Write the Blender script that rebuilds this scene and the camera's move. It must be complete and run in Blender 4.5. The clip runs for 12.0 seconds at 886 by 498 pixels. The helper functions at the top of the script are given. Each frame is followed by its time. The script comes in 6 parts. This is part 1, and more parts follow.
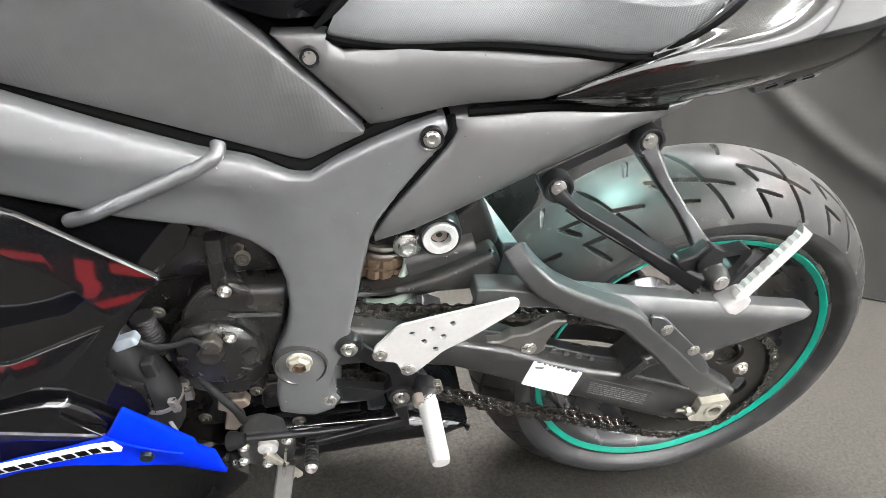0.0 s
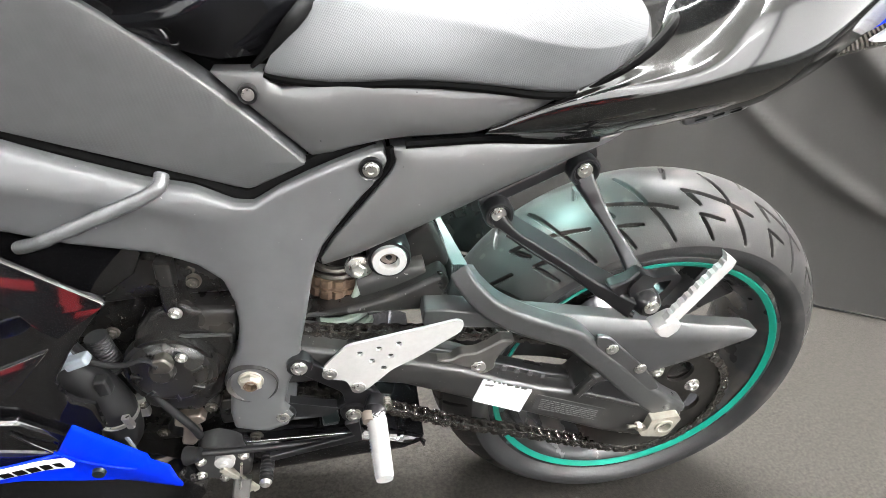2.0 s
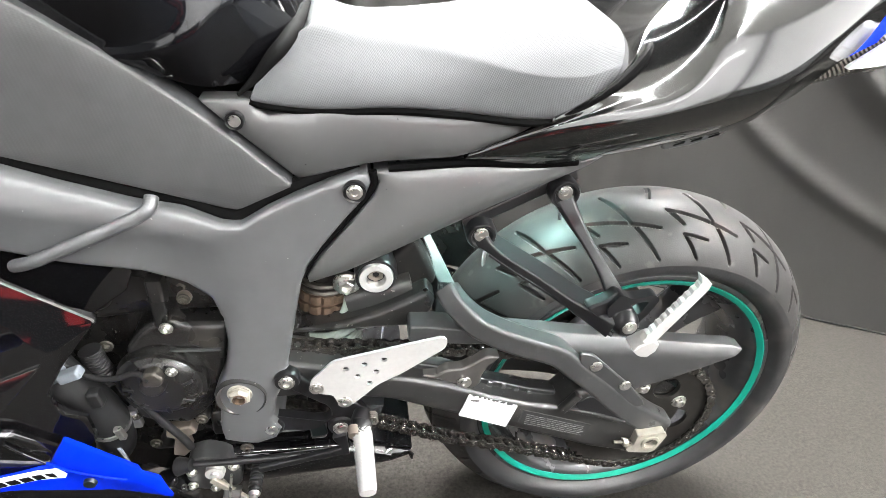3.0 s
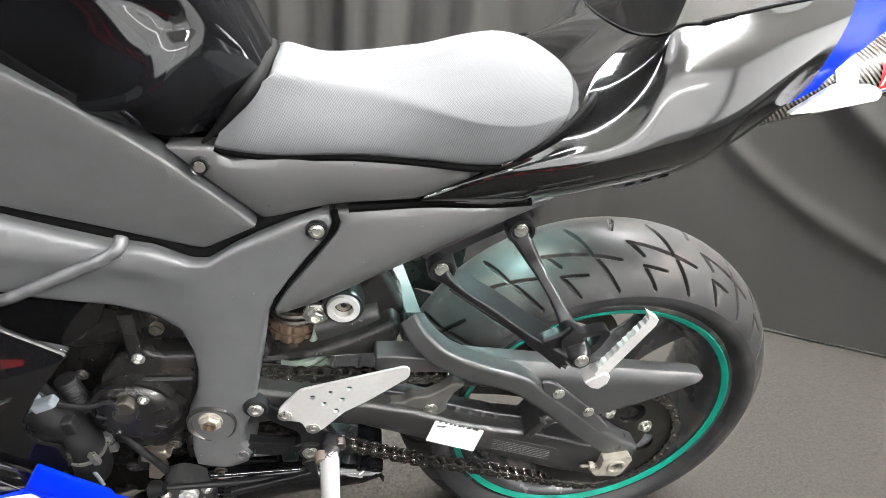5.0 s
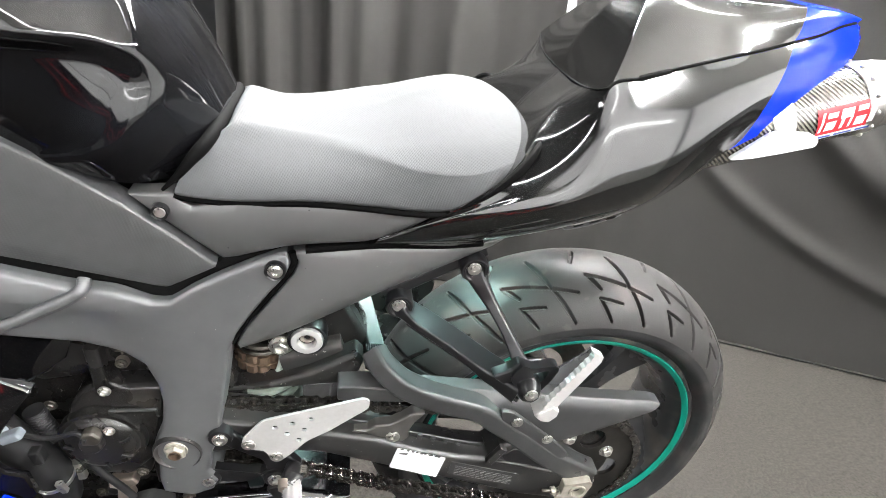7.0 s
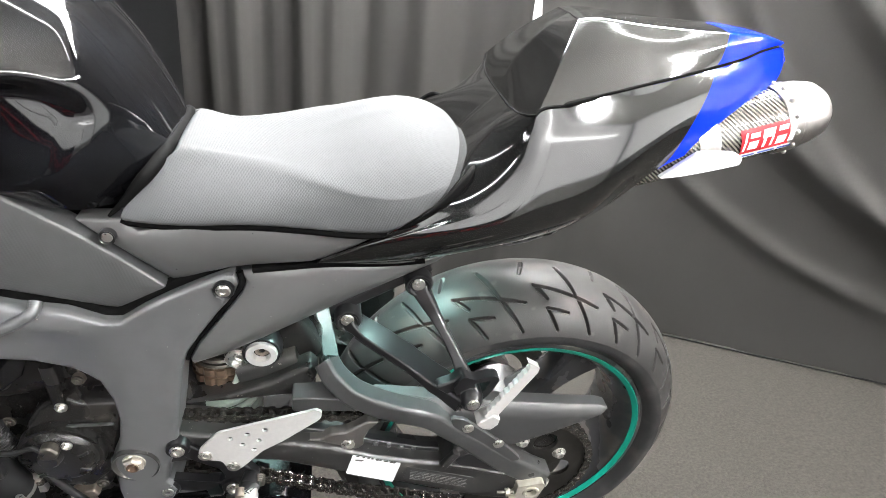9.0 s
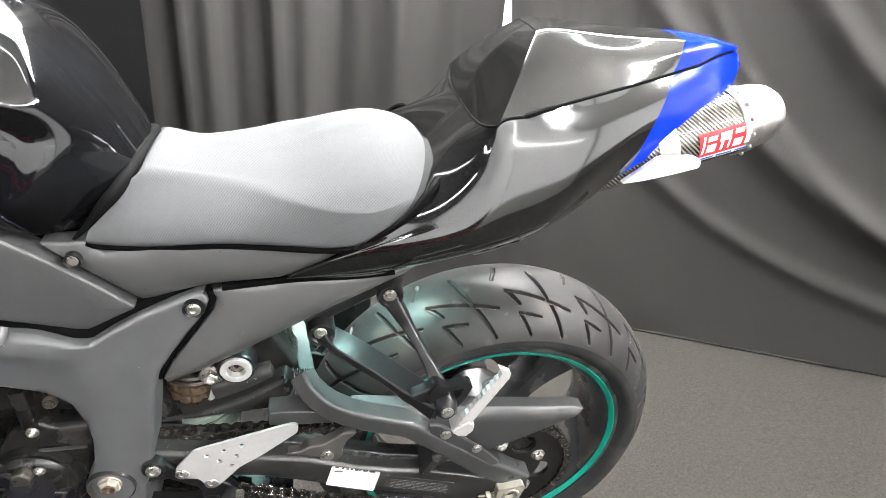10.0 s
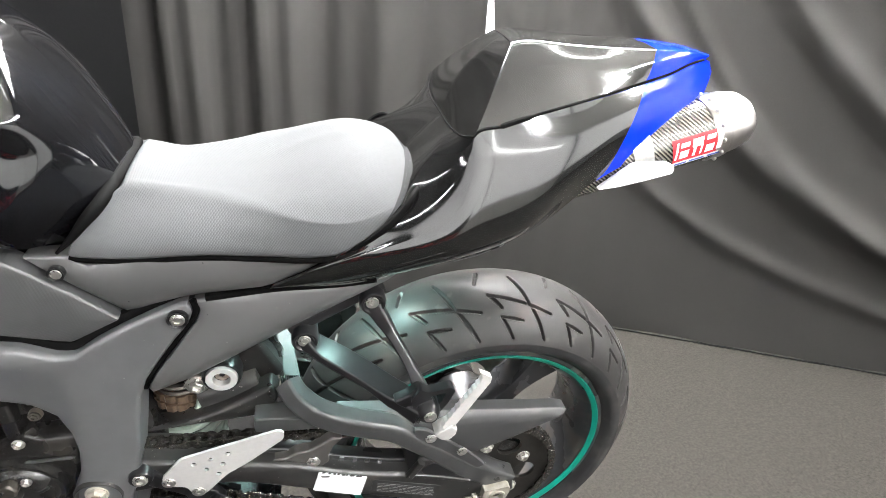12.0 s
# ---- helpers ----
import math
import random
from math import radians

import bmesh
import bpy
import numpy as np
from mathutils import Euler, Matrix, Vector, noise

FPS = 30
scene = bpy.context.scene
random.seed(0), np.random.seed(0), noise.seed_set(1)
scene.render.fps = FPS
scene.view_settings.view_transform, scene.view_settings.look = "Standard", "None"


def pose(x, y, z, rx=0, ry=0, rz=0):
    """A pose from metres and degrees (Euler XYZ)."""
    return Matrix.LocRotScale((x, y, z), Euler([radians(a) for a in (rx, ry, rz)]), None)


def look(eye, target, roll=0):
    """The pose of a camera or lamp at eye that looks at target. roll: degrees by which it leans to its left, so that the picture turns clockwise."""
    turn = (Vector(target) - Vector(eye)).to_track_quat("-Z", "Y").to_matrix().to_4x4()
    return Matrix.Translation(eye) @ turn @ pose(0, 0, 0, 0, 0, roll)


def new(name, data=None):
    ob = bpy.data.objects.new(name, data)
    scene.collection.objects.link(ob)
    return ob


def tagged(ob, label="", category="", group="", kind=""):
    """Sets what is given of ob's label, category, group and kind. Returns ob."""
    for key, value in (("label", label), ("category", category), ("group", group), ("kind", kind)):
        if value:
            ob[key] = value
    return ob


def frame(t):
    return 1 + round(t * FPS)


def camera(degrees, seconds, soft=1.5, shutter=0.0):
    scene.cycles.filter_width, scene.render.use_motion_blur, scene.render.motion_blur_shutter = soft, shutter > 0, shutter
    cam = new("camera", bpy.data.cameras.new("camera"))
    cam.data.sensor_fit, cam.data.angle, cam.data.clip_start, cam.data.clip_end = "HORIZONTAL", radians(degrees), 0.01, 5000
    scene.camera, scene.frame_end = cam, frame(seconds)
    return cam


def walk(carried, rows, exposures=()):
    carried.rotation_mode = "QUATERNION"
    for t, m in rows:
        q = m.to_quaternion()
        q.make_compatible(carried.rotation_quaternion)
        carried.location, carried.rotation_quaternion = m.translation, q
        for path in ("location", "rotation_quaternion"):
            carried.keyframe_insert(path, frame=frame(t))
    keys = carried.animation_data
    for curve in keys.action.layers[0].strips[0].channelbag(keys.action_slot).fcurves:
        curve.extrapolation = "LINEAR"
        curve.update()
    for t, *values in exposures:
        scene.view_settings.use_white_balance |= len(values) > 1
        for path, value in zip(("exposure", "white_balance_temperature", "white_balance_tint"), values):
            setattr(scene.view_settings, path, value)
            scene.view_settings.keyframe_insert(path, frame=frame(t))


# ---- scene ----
cam = camera(77.0, 12.0, soft=0.6)
PATH = [
    (0, (-0.5068, -0.7350, 0.7736), (-0.3183, 0.1493, 0.3465), 5.14),
    (0.5, (-0.4930, -0.7398, 0.7801), (-0.3051, 0.1461, 0.3560), 5.07),
    (1, (-0.4805, -0.7449, 0.7880), (-0.2903, 0.1411, 0.3650), 5.38),
    (1.5, (-0.4663, -0.7525, 0.7967), (-0.2782, 0.1348, 0.3754), 5.49),
    (2, (-0.4545, -0.7560, 0.8058), (-0.2634, 0.1318, 0.3873), 5.46),
    (2.5, (-0.4423, -0.7618, 0.8166), (-0.2561, 0.1290, 0.4021), 5.51),
    (3, (-0.4316, -0.7675, 0.8270), (-0.2544, 0.1275, 0.4177), 5.53),
    (5, (-0.3917, -0.7856, 0.8683), (-0.2186, 0.1162, 0.4725), 5.61),
    (5.5, (-0.3808, -0.7881, 0.8800), (-0.2052, 0.1134, 0.4845), 5.75),
    (6, (-0.3713, -0.7912, 0.8930), (-0.1928, 0.1111, 0.5005), 5.63),
    (6.5, (-0.3618, -0.7951, 0.9026), (-0.1806, 0.1097, 0.5173), 6.07),
    (7, (-0.3512, -0.8000, 0.9161), (-0.1727, 0.1051, 0.5300), 5.99),
    (9, (-0.3049, -0.8242, 0.9540), (-0.1066, 0.0749, 0.5637), 5.82),
    (9.5, (-0.2962, -0.8285, 0.9610), (-0.0866, 0.0689, 0.5729), 5.00),
    (10, (-0.2889, -0.8312, 0.9678), (-0.0633, 0.0637, 0.5829), 4.56),
    (10.5, (-0.2837, -0.8316, 0.9731), (-0.0421, 0.0595, 0.5890), 4.12),
    (11, (-0.2788, -0.8342, 0.9762), (-0.0249, 0.0541, 0.5935), 3.96),
    (11.5, (-0.2783, -0.8376, 0.9780), (-0.0273, 0.0523, 0.5971), 3.99),
    (12, (-0.2794, -0.8424, 0.9803), (-0.0381, 0.0498, 0.5985), 4.11),
]
walk(cam, [(t, look(eye, target, roll)) for t, eye, target, roll in PATH], [(0, 1.36), (1.5, 1.36), (3, 1.40), (5, 1.06), (6, 1.08), (7.2, 1.04), (9, 0.97), (12, 0.97)])

# ---------------------------------------------------------------- world and lights
LEAN = 10.0                      # the machine rests on its side stand, leaning towards the camera's side
world = bpy.data.worlds.new("world")
scene.world = world
world.use_nodes = True
world.node_tree.nodes["Background"].inputs[0].default_value = (0.9, 0.95, 1.0, 1)
world.node_tree.nodes["Background"].inputs[1].default_value = 0.02


# ---------------------------------------------------------------- materials
def mat(name, base, rough=0.5, metal=0.0, coat=0.0, vary=0.15, scale=60.0, bump=0.0, bump_scale=400.0, rough_vary=0.1, spec=0.5, big=6.0, ramp_at=(0.3, 0.7)):
    m = bpy.data.materials.new(name)
    m.use_nodes = True
    nt = m.node_tree
    p = nt.nodes["Principled BSDF"]
    tc = nt.nodes.new("ShaderNodeTexCoord")
    n1, n2 = nt.nodes.new("ShaderNodeTexNoise"), nt.nodes.new("ShaderNodeTexNoise")
    n1.inputs["Scale"].default_value, n1.inputs["Detail"].default_value = scale, 4
    n2.inputs["Scale"].default_value, n2.inputs["Detail"].default_value = big, 3
    for n in (n1, n2):
        nt.links.new(tc.outputs["Object"], n.inputs["Vector"])
    mix = nt.nodes.new("ShaderNodeMath")
    mix.operation = "MULTIPLY_ADD"
    nt.links.new(n1.outputs["Fac"], mix.inputs[0])
    mix.inputs[1].default_value = 0.5
    half = nt.nodes.new("ShaderNodeMath")
    half.operation = "MULTIPLY"
    half.inputs[1].default_value = 0.5
    nt.links.new(n2.outputs["Fac"], half.inputs[0])
    nt.links.new(half.outputs[0], mix.inputs[2])
    ramp = nt.nodes.new("ShaderNodeValToRGB")
    ramp.color_ramp.elements[0].position, ramp.color_ramp.elements[1].position = ramp_at
    ramp.color_ramp.elements[0].color = (*[c * (1 - vary) for c in base], 1)
    ramp.color_ramp.elements[1].color = (*[min(1, c * (1 + vary)) for c in base], 1)
    nt.links.new(mix.outputs[0], ramp.inputs[0])
    nt.links.new(ramp.outputs[0], p.inputs["Base Color"])
    rr = nt.nodes.new("ShaderNodeMapRange")
    rr.inputs["From Min"].default_value, rr.inputs["From Max"].default_value = 0.3, 0.7
    rr.inputs["To Min"].default_value, rr.inputs["To Max"].default_value = rough * (1 - rough_vary), min(1, rough * (1 + rough_vary))
    nt.links.new(mix.outputs[0], rr.inputs[0])
    nt.links.new(rr.outputs[0], p.inputs["Roughness"])
    p.inputs["Metallic"].default_value = metal
    p.inputs["Specular IOR Level"].default_value = spec
    p.inputs["Coat Weight"].default_value = coat
    p.inputs["Coat Roughness"].default_value = 0.03
    if bump:
        n3 = nt.nodes.new("ShaderNodeTexNoise")
        n3.inputs["Scale"].default_value, n3.inputs["Detail"].default_value = bump_scale, 3
        nt.links.new(tc.outputs["Object"], n3.inputs["Vector"])
        b = nt.nodes.new("ShaderNodeBump")
        b.inputs["Strength"].default_value, b.inputs["Distance"].default_value = bump, 0.001
        nt.links.new(n3.outputs["Fac"], b.inputs["Height"])
        nt.links.new(b.outputs[0], p.inputs["Normal"])
    return m


def add_weave(m, sx, sz, strength, dist=0.0006, rot=0.0, roll=0.0):
    """Fine crossed relief for cloth, vinyl and moulded plastic."""
    nt = m.node_tree
    p = nt.nodes["Principled BSDF"]
    tc = nt.nodes.new("ShaderNodeTexCoord")
    mp = nt.nodes.new("ShaderNodeMapping")
    mp.inputs["Rotation"].default_value = (radians(roll), radians(rot), 0)
    nt.links.new(tc.outputs["Object"], mp.inputs[0])
    out = None
    for axis, s in (("X", sx), ("Z", sz)):
        w = nt.nodes.new("ShaderNodeTexWave")
        w.bands_direction = axis
        w.inputs["Scale"].default_value, w.inputs["Distortion"].default_value = s, 0.4
        nt.links.new(mp.outputs[0], w.inputs[0])
        if out is None:
            out = w.outputs["Fac"]
        else:
            mul = nt.nodes.new("ShaderNodeMath")
            mul.operation = "MULTIPLY"
            nt.links.new(out, mul.inputs[0])
            nt.links.new(w.outputs["Fac"], mul.inputs[1])
            out = mul.outputs[0]
    b = nt.nodes.new("ShaderNodeBump")
    b.inputs["Strength"].default_value, b.inputs["Distance"].default_value = strength, dist
    nt.links.new(out, b.inputs["Height"])
    nt.links.new(b.outputs[0], p.inputs["Normal"])
    return m


def carbon(name):
    """Twill of dark carbon fibre under clear lacquer."""
    m = mat(name, (0.05, 0.05, 0.05), 0.25, 0.3, 0.8)
    nt = m.node_tree
    p = nt.nodes["Principled BSDF"]
    tc = nt.nodes.new("ShaderNodeTexCoord")
    mp = nt.nodes.new("ShaderNodeMapping")
    mp.inputs["Rotation"].default_value = (0, radians(38), 0)
    nt.links.new(tc.outputs["Object"], mp.inputs[0])
    ck = nt.nodes.new("ShaderNodeTexWave")
    ck.bands_direction = "X"
    ck.inputs["Scale"].default_value, ck.inputs["Distortion"].default_value = 78, 0.8
    ck.inputs["Detail Scale"].default_value = 12
    nt.links.new(mp.outputs[0], ck.inputs[0])
    r = nt.nodes.new("ShaderNodeValToRGB")
    r.color_ramp.elements[0].position, r.color_ramp.elements[0].color = 0.40, (0.03, 0.027, 0.022, 1)
    r.color_ramp.elements[1].position, r.color_ramp.elements[1].color = 0.62, (0.25, 0.235, 0.21, 1)
    nt.links.new(ck.outputs["Fac"], r.inputs[0])
    nt.links.new(r.outputs[0], p.inputs["Base Color"])
    return m


def stain(m, colour, scale, lo, hi, amount=1.0, squash=(1, 1, 1)):
    """Dirt, dust, wear or patchy tone with a shape of its own, laid over a material's colour."""
    nt = m.node_tree
    p = nt.nodes["Principled BSDF"]
    link = p.inputs["Base Color"].links[0]
    before = link.from_socket
    tc, mp, n, r, mx = (nt.nodes.new(k) for k in ("ShaderNodeTexCoord", "ShaderNodeMapping", "ShaderNodeTexNoise", "ShaderNodeMapRange", "ShaderNodeMix"))
    mp.inputs["Scale"].default_value = squash
    n.inputs["Scale"].default_value, n.inputs["Detail"].default_value = scale, 2
    nt.links.new(tc.outputs["Object"], mp.inputs[0])
    nt.links.new(mp.outputs[0], n.inputs["Vector"])
    nt.links.new(n.outputs["Fac"], r.inputs[0])
    r.inputs["From Min"].default_value, r.inputs["From Max"].default_value, r.inputs["To Max"].default_value = lo, hi, amount
    mx.data_type = "RGBA"
    nt.links.new(r.outputs[0], mx.inputs[0])
    nt.links.new(before, mx.inputs[6])
    mx.inputs[7].default_value = (*colour, 1)
    nt.links.new(mx.outputs[2], p.inputs["Base Color"])
    return m


M_FRAME = mat("frame_satin_grey", (0.148, 0.151, 0.155), 0.37, 0.50, vary=0.14, scale=30, bump=0.05, bump_scale=900, spec=0.8)
M_PANEL = add_weave(mat("moulded_plastic", (0.057, 0.058, 0.059), 0.44, vary=0.12), 95, 150, 0.16, 0.0006, 12)
M_COVER = mat("satin_plastic", (0.088, 0.088, 0.088), 0.28, spec=1.0, vary=0.06, scale=40, bump=0.04, bump_scale=1200, rough_vary=0.03)
# near-black, so gaps and hollows get their shade from colour; also print, trim
M_DARK = mat("black_and_gap_shade", (0.002, 0.002, 0.002), 0.8, spec=0.06)
M_GLOSS = mat("black_lacquer", (0.004, 0.004, 0.0045), 0.05, 0.0, 1.0, vary=0.1, rough_vary=0.05)
M_TANK = mat("black_tank_lacquer", (0.003, 0.003, 0.0035), 0.06, vary=0.1, rough_vary=0.05, spec=0.4)
M_GUARD = mat("satin_dark_plastic", (0.048, 0.048, 0.049), 0.38, 0.1, vary=0.15)
M_BRONZE = mat("dull_brown_metal", (0.34, 0.29, 0.25), 0.42, 0.8, vary=0.2)
M_TAIL = mat("black_pearl_lacquer", (0.006, 0.006, 0.006), 0.10, 0.0, 0.72, vary=0.04, rough_vary=0.05)
M_TAIL.node_tree.nodes["Principled BSDF"].inputs["Coat Roughness"].default_value = 0.06
M_BLUE = mat("blue_lacquer", (0.0005, 0.020, 0.60), 0.18, 0.0, 0.12, vary=0.05, spec=0.14)
M_SEAT = add_weave(mat("grey_vinyl", (0.069, 0.071, 0.073), 0.75, vary=0.06, scale=120, spec=0.08), 215, 215, 0.28, 0.0006, 20, 45)
M_RUBBER = mat("tyre_rubber", (0.025, 0.0238, 0.0232), 0.42, vary=0.35, scale=28, bump=0.15, bump_scale=600, rough_vary=0.35, big=9.0, spec=0.18)
M_WALLR = mat("sidewall_rubber", (0.022, 0.022, 0.023), 0.42, vary=0.25, scale=50, bump=0.2, bump_scale=300)
M_RIM = mat("black_wheel_paint", (0.034, 0.034, 0.036), 0.26, 0.2, vary=0.3, scale=20, rough_vary=0.4)
M_GREEN = mat("green_tape", (0.0, 0.22, 0.155), 0.35, vary=0.1)
M_STEEL = mat("zinc_steel", (0.56, 0.545, 0.52), 0.28, 0.9, vary=0.2, scale=150)
M_GRIME = mat("grimy_steel", (0.10, 0.092, 0.08), 0.45, 0.7, vary=0.4, scale=150)
M_ALU = mat("bead_blasted_aluminium", (0.47, 0.465, 0.455), 0.45, 0.25, vary=0.08, scale=200, bump=0.1, bump_scale=1500)
M_BLACKM = mat("black_coated_metal", (0.012, 0.012, 0.013), 0.28, 0.1, vary=0.2, rough_vary=0.0)
M_ARM = mat("swingarm_black", (0.026, 0.0256, 0.0252), 0.32, 0.15, vary=0.3, scale=25, rough_vary=0.25)
M_BRACE = mat("satin_black_metal", (0.046, 0.0465, 0.047), 0.29, 0.1, vary=0.25, scale=40, bump=0.05, bump_scale=800)
M_ENGINE = mat("engine_case", (0.014, 0.0134, 0.0130), 0.28, 0.1, vary=0.45, scale=22, bump=0.2, bump_scale=500, rough_vary=0.3)
M_CHAIN = mat("chain_steel", (0.125, 0.118, 0.110), 0.26, 0.85, vary=0.5, scale=180)
M_HOSE = mat("rubber_hose", (0.013, 0.013, 0.0135), 0.48, vary=0.3, spec=0.25)
M_COIL = mat("pale_spring_paint", (0.26, 0.31, 0.27), 0.4, vary=0.2)
M_RUST = mat("rusty_collar", (0.16, 0.110, 0.078), 0.40, 0.5, vary=0.5, scale=120)
# brace paint with the lamp's teal light put into its colour
M_PAD = mat("teal_lit_paint", (0.062, 0.074, 0.073), 0.6, vary=0.15, bump=0.4, bump_scale=700)
M_WHITE = mat("white_label", (0.78, 0.79, 0.8), 0.5, vary=0.03)
M_PRINT = mat("print_grey", (0.085, 0.085, 0.085), 0.5)
stain(M_FRAME, (0.50, 0.49, 0.47), 190, 0.755, 0.775, 0.7)
stain(M_COVER, (0.26, 0.26, 0.25), 230, 0.770, 0.785, 0.5)
stain(M_RUBBER, (0.085, 0.062, 0.057), 11, 0.60, 0.72, 0.5, (1, 1.6, 1))
stain(M_RUBBER, (0.12, 0.112, 0.105), 42, 0.66, 0.72, 0.25)
stain(M_WALLR, (0.07, 0.066, 0.062), 16, 0.55, 0.70, 0.7)
stain(M_ARM, (0.09, 0.083, 0.074), 24, 0.58, 0.72, 0.4)
stain(M_ARM, (0.30, 0.29, 0.27), 210, 0.72, 0.74, 0.7)
stain(M_ENGINE, (0.050, 0.044, 0.037), 26, 0.58, 0.72, 0.4)
stain(M_ENGINE, (0.22, 0.21, 0.19), 200, 0.72, 0.74, 0.6)
stain(M_BRACE, (0.10, 0.10, 0.095), 60, 0.60, 0.72, 0.35)
stain(M_GUARD, (0.09, 0.088, 0.082), 20, 0.58, 0.70, 0.4)
stain(M_RIM, (0.09, 0.08, 0.068), 22, 0.54, 0.68, 0.6)
stain(M_CHAIN, (0.06, 0.05, 0.04), 120, 0.50, 0.60, 0.7)
stain(M_WHITE, (0.55, 0.54, 0.52), 90, 0.58, 0.64, 0.5)
# broad bluish-black patches over the tank
stain(M_TANK, (0.011, 0.013, 0.017), 9, 0.48, 0.72, 0.3, (1, 1, 1.8))
M_RED = mat("red_print", (0.6, 0.02, 0.03), 0.4)
M_TITAN = mat("brushed_titanium", (0.38, 0.362, 0.345), 0.34, 0.95, vary=0.25, scale=90, bump=0.15, bump_scale=500)
M_CARBON = carbon("carbon_twill")
M_TINT = mat("green_metal", (0.030, 0.042, 0.042), 0.35, 0.7, vary=0.2)


# ---------------------------------------------------------------- mesh helpers
def even(ob):
    """Keeps large faces flat beside their rounded edges."""
    w = ob.modifiers.new("weighted_normals", "WEIGHTED_NORMAL")
    w.keep_sharp = True


def finish(name, bm, material, parent=None, label="", sharp=38.0, kind=""):
    bmesh.ops.recalc_face_normals(bm, faces=bm.faces)
    grid_like = bm.faces.layers.int.get("grid")
    me = bpy.data.meshes.new(name)
    bm.to_mesh(me)
    bm.free()
    for p in me.polygons:
        p.use_smooth = True
    me.set_sharp_from_angle(angle=radians(sharp))
    for m in material if isinstance(material, (list, tuple)) else (material,):
        me.materials.append(m)
    ob = new(name, me)
    ob.parent = parent
    if not grid_like:
        even(ob)
    return tagged(ob, label=label, kind=kind)


def part(name, bm, material, parent, label="", sharp=38.0):
    return finish(name, bm, material, parent, label, sharp)


def again(ob, name, parent, m, label=""):
    """One more of a small piece, on the same mesh."""
    o = new(name, ob.data)
    o.parent = parent
    o.matrix_basis = m
    even(o)
    return tagged(o, label=label)


def spl(pts, n):
    """n points a span on a smooth curve through pts."""
    P = [Vector(p) for p in pts]
    out = []
    for i in range(len(P) - 1):
        a, b, c, d = P[max(i - 1, 0)], P[i], P[i + 1], P[min(i + 2, len(P) - 1)]
        for k in range(n):
            t = k / n
            out.append(0.5 * ((2 * b) + (c - a) * t + (2 * a - 5 * b + 4 * c - d) * t * t + (3 * b - a - 3 * c + d) * t ** 3))
    return out + [P[-1]]


def dist_to(loop, x, z):
    best = 9.0
    for (ax, az), (bx, bz) in zip(loop, loop[1:] + loop[:1]):
        dx, dz = bx - ax, bz - az
        l2 = dx * dx + dz * dz
        t = max(0, min(1, ((x - ax) * dx + (z - az) * dz) / l2)) if l2 else 0
        best = min(best, math.hypot(x - ax - t * dx, z - az - t * dz))
    return best


def rounded(loop, r, n=3, keep=()):
    """The loop with its corners rounded."""
    out = []
    k = len(loop)
    for i, p in enumerate(loop):
        a, b, c = (Vector(loop[j % k]) for j in (i - 1, i, i + 1))
        la, lc = (a - b).length, (c - b).length
        rr = min(r, la * 0.45, lc * 0.45)
        if i in keep or rr < 1e-4:
            out.append(tuple(b))
            continue
        p0, p1 = b + (a - b) / la * rr, b + (c - b) / lc * rr
        for s in range(n + 1):
            t = s / n
            out.append(tuple((1 - t) ** 2 * p0 + 2 * t * (1 - t) * b + t * t * p1))
    return out


def inset(loop, d):
    """The loop drawn in by d all round."""
    area = sum(a[0] * b[1] - b[0] * a[1] for a, b in zip(loop, loop[1:] + loop[:1]))
    sgn = 1 if area > 0 else -1
    out = []
    for i, p in enumerate(loop):
        a, b, c = (Vector(loop[j % len(loop)]) for j in (i - 1, i, i + 1))
        n1, n2 = (Vector((-(q - r_).y, (q - r_).x)).normalized() * sgn for q, r_ in ((b, a), (c, b)))
        n = n1 + n2
        k = d / max(0.45, (1 + n1.dot(n2)) / 2) if n.length > 1e-6 else 0
        out.append(tuple(b + n.normalized() * min(k, 1.6 * d)))
    return out


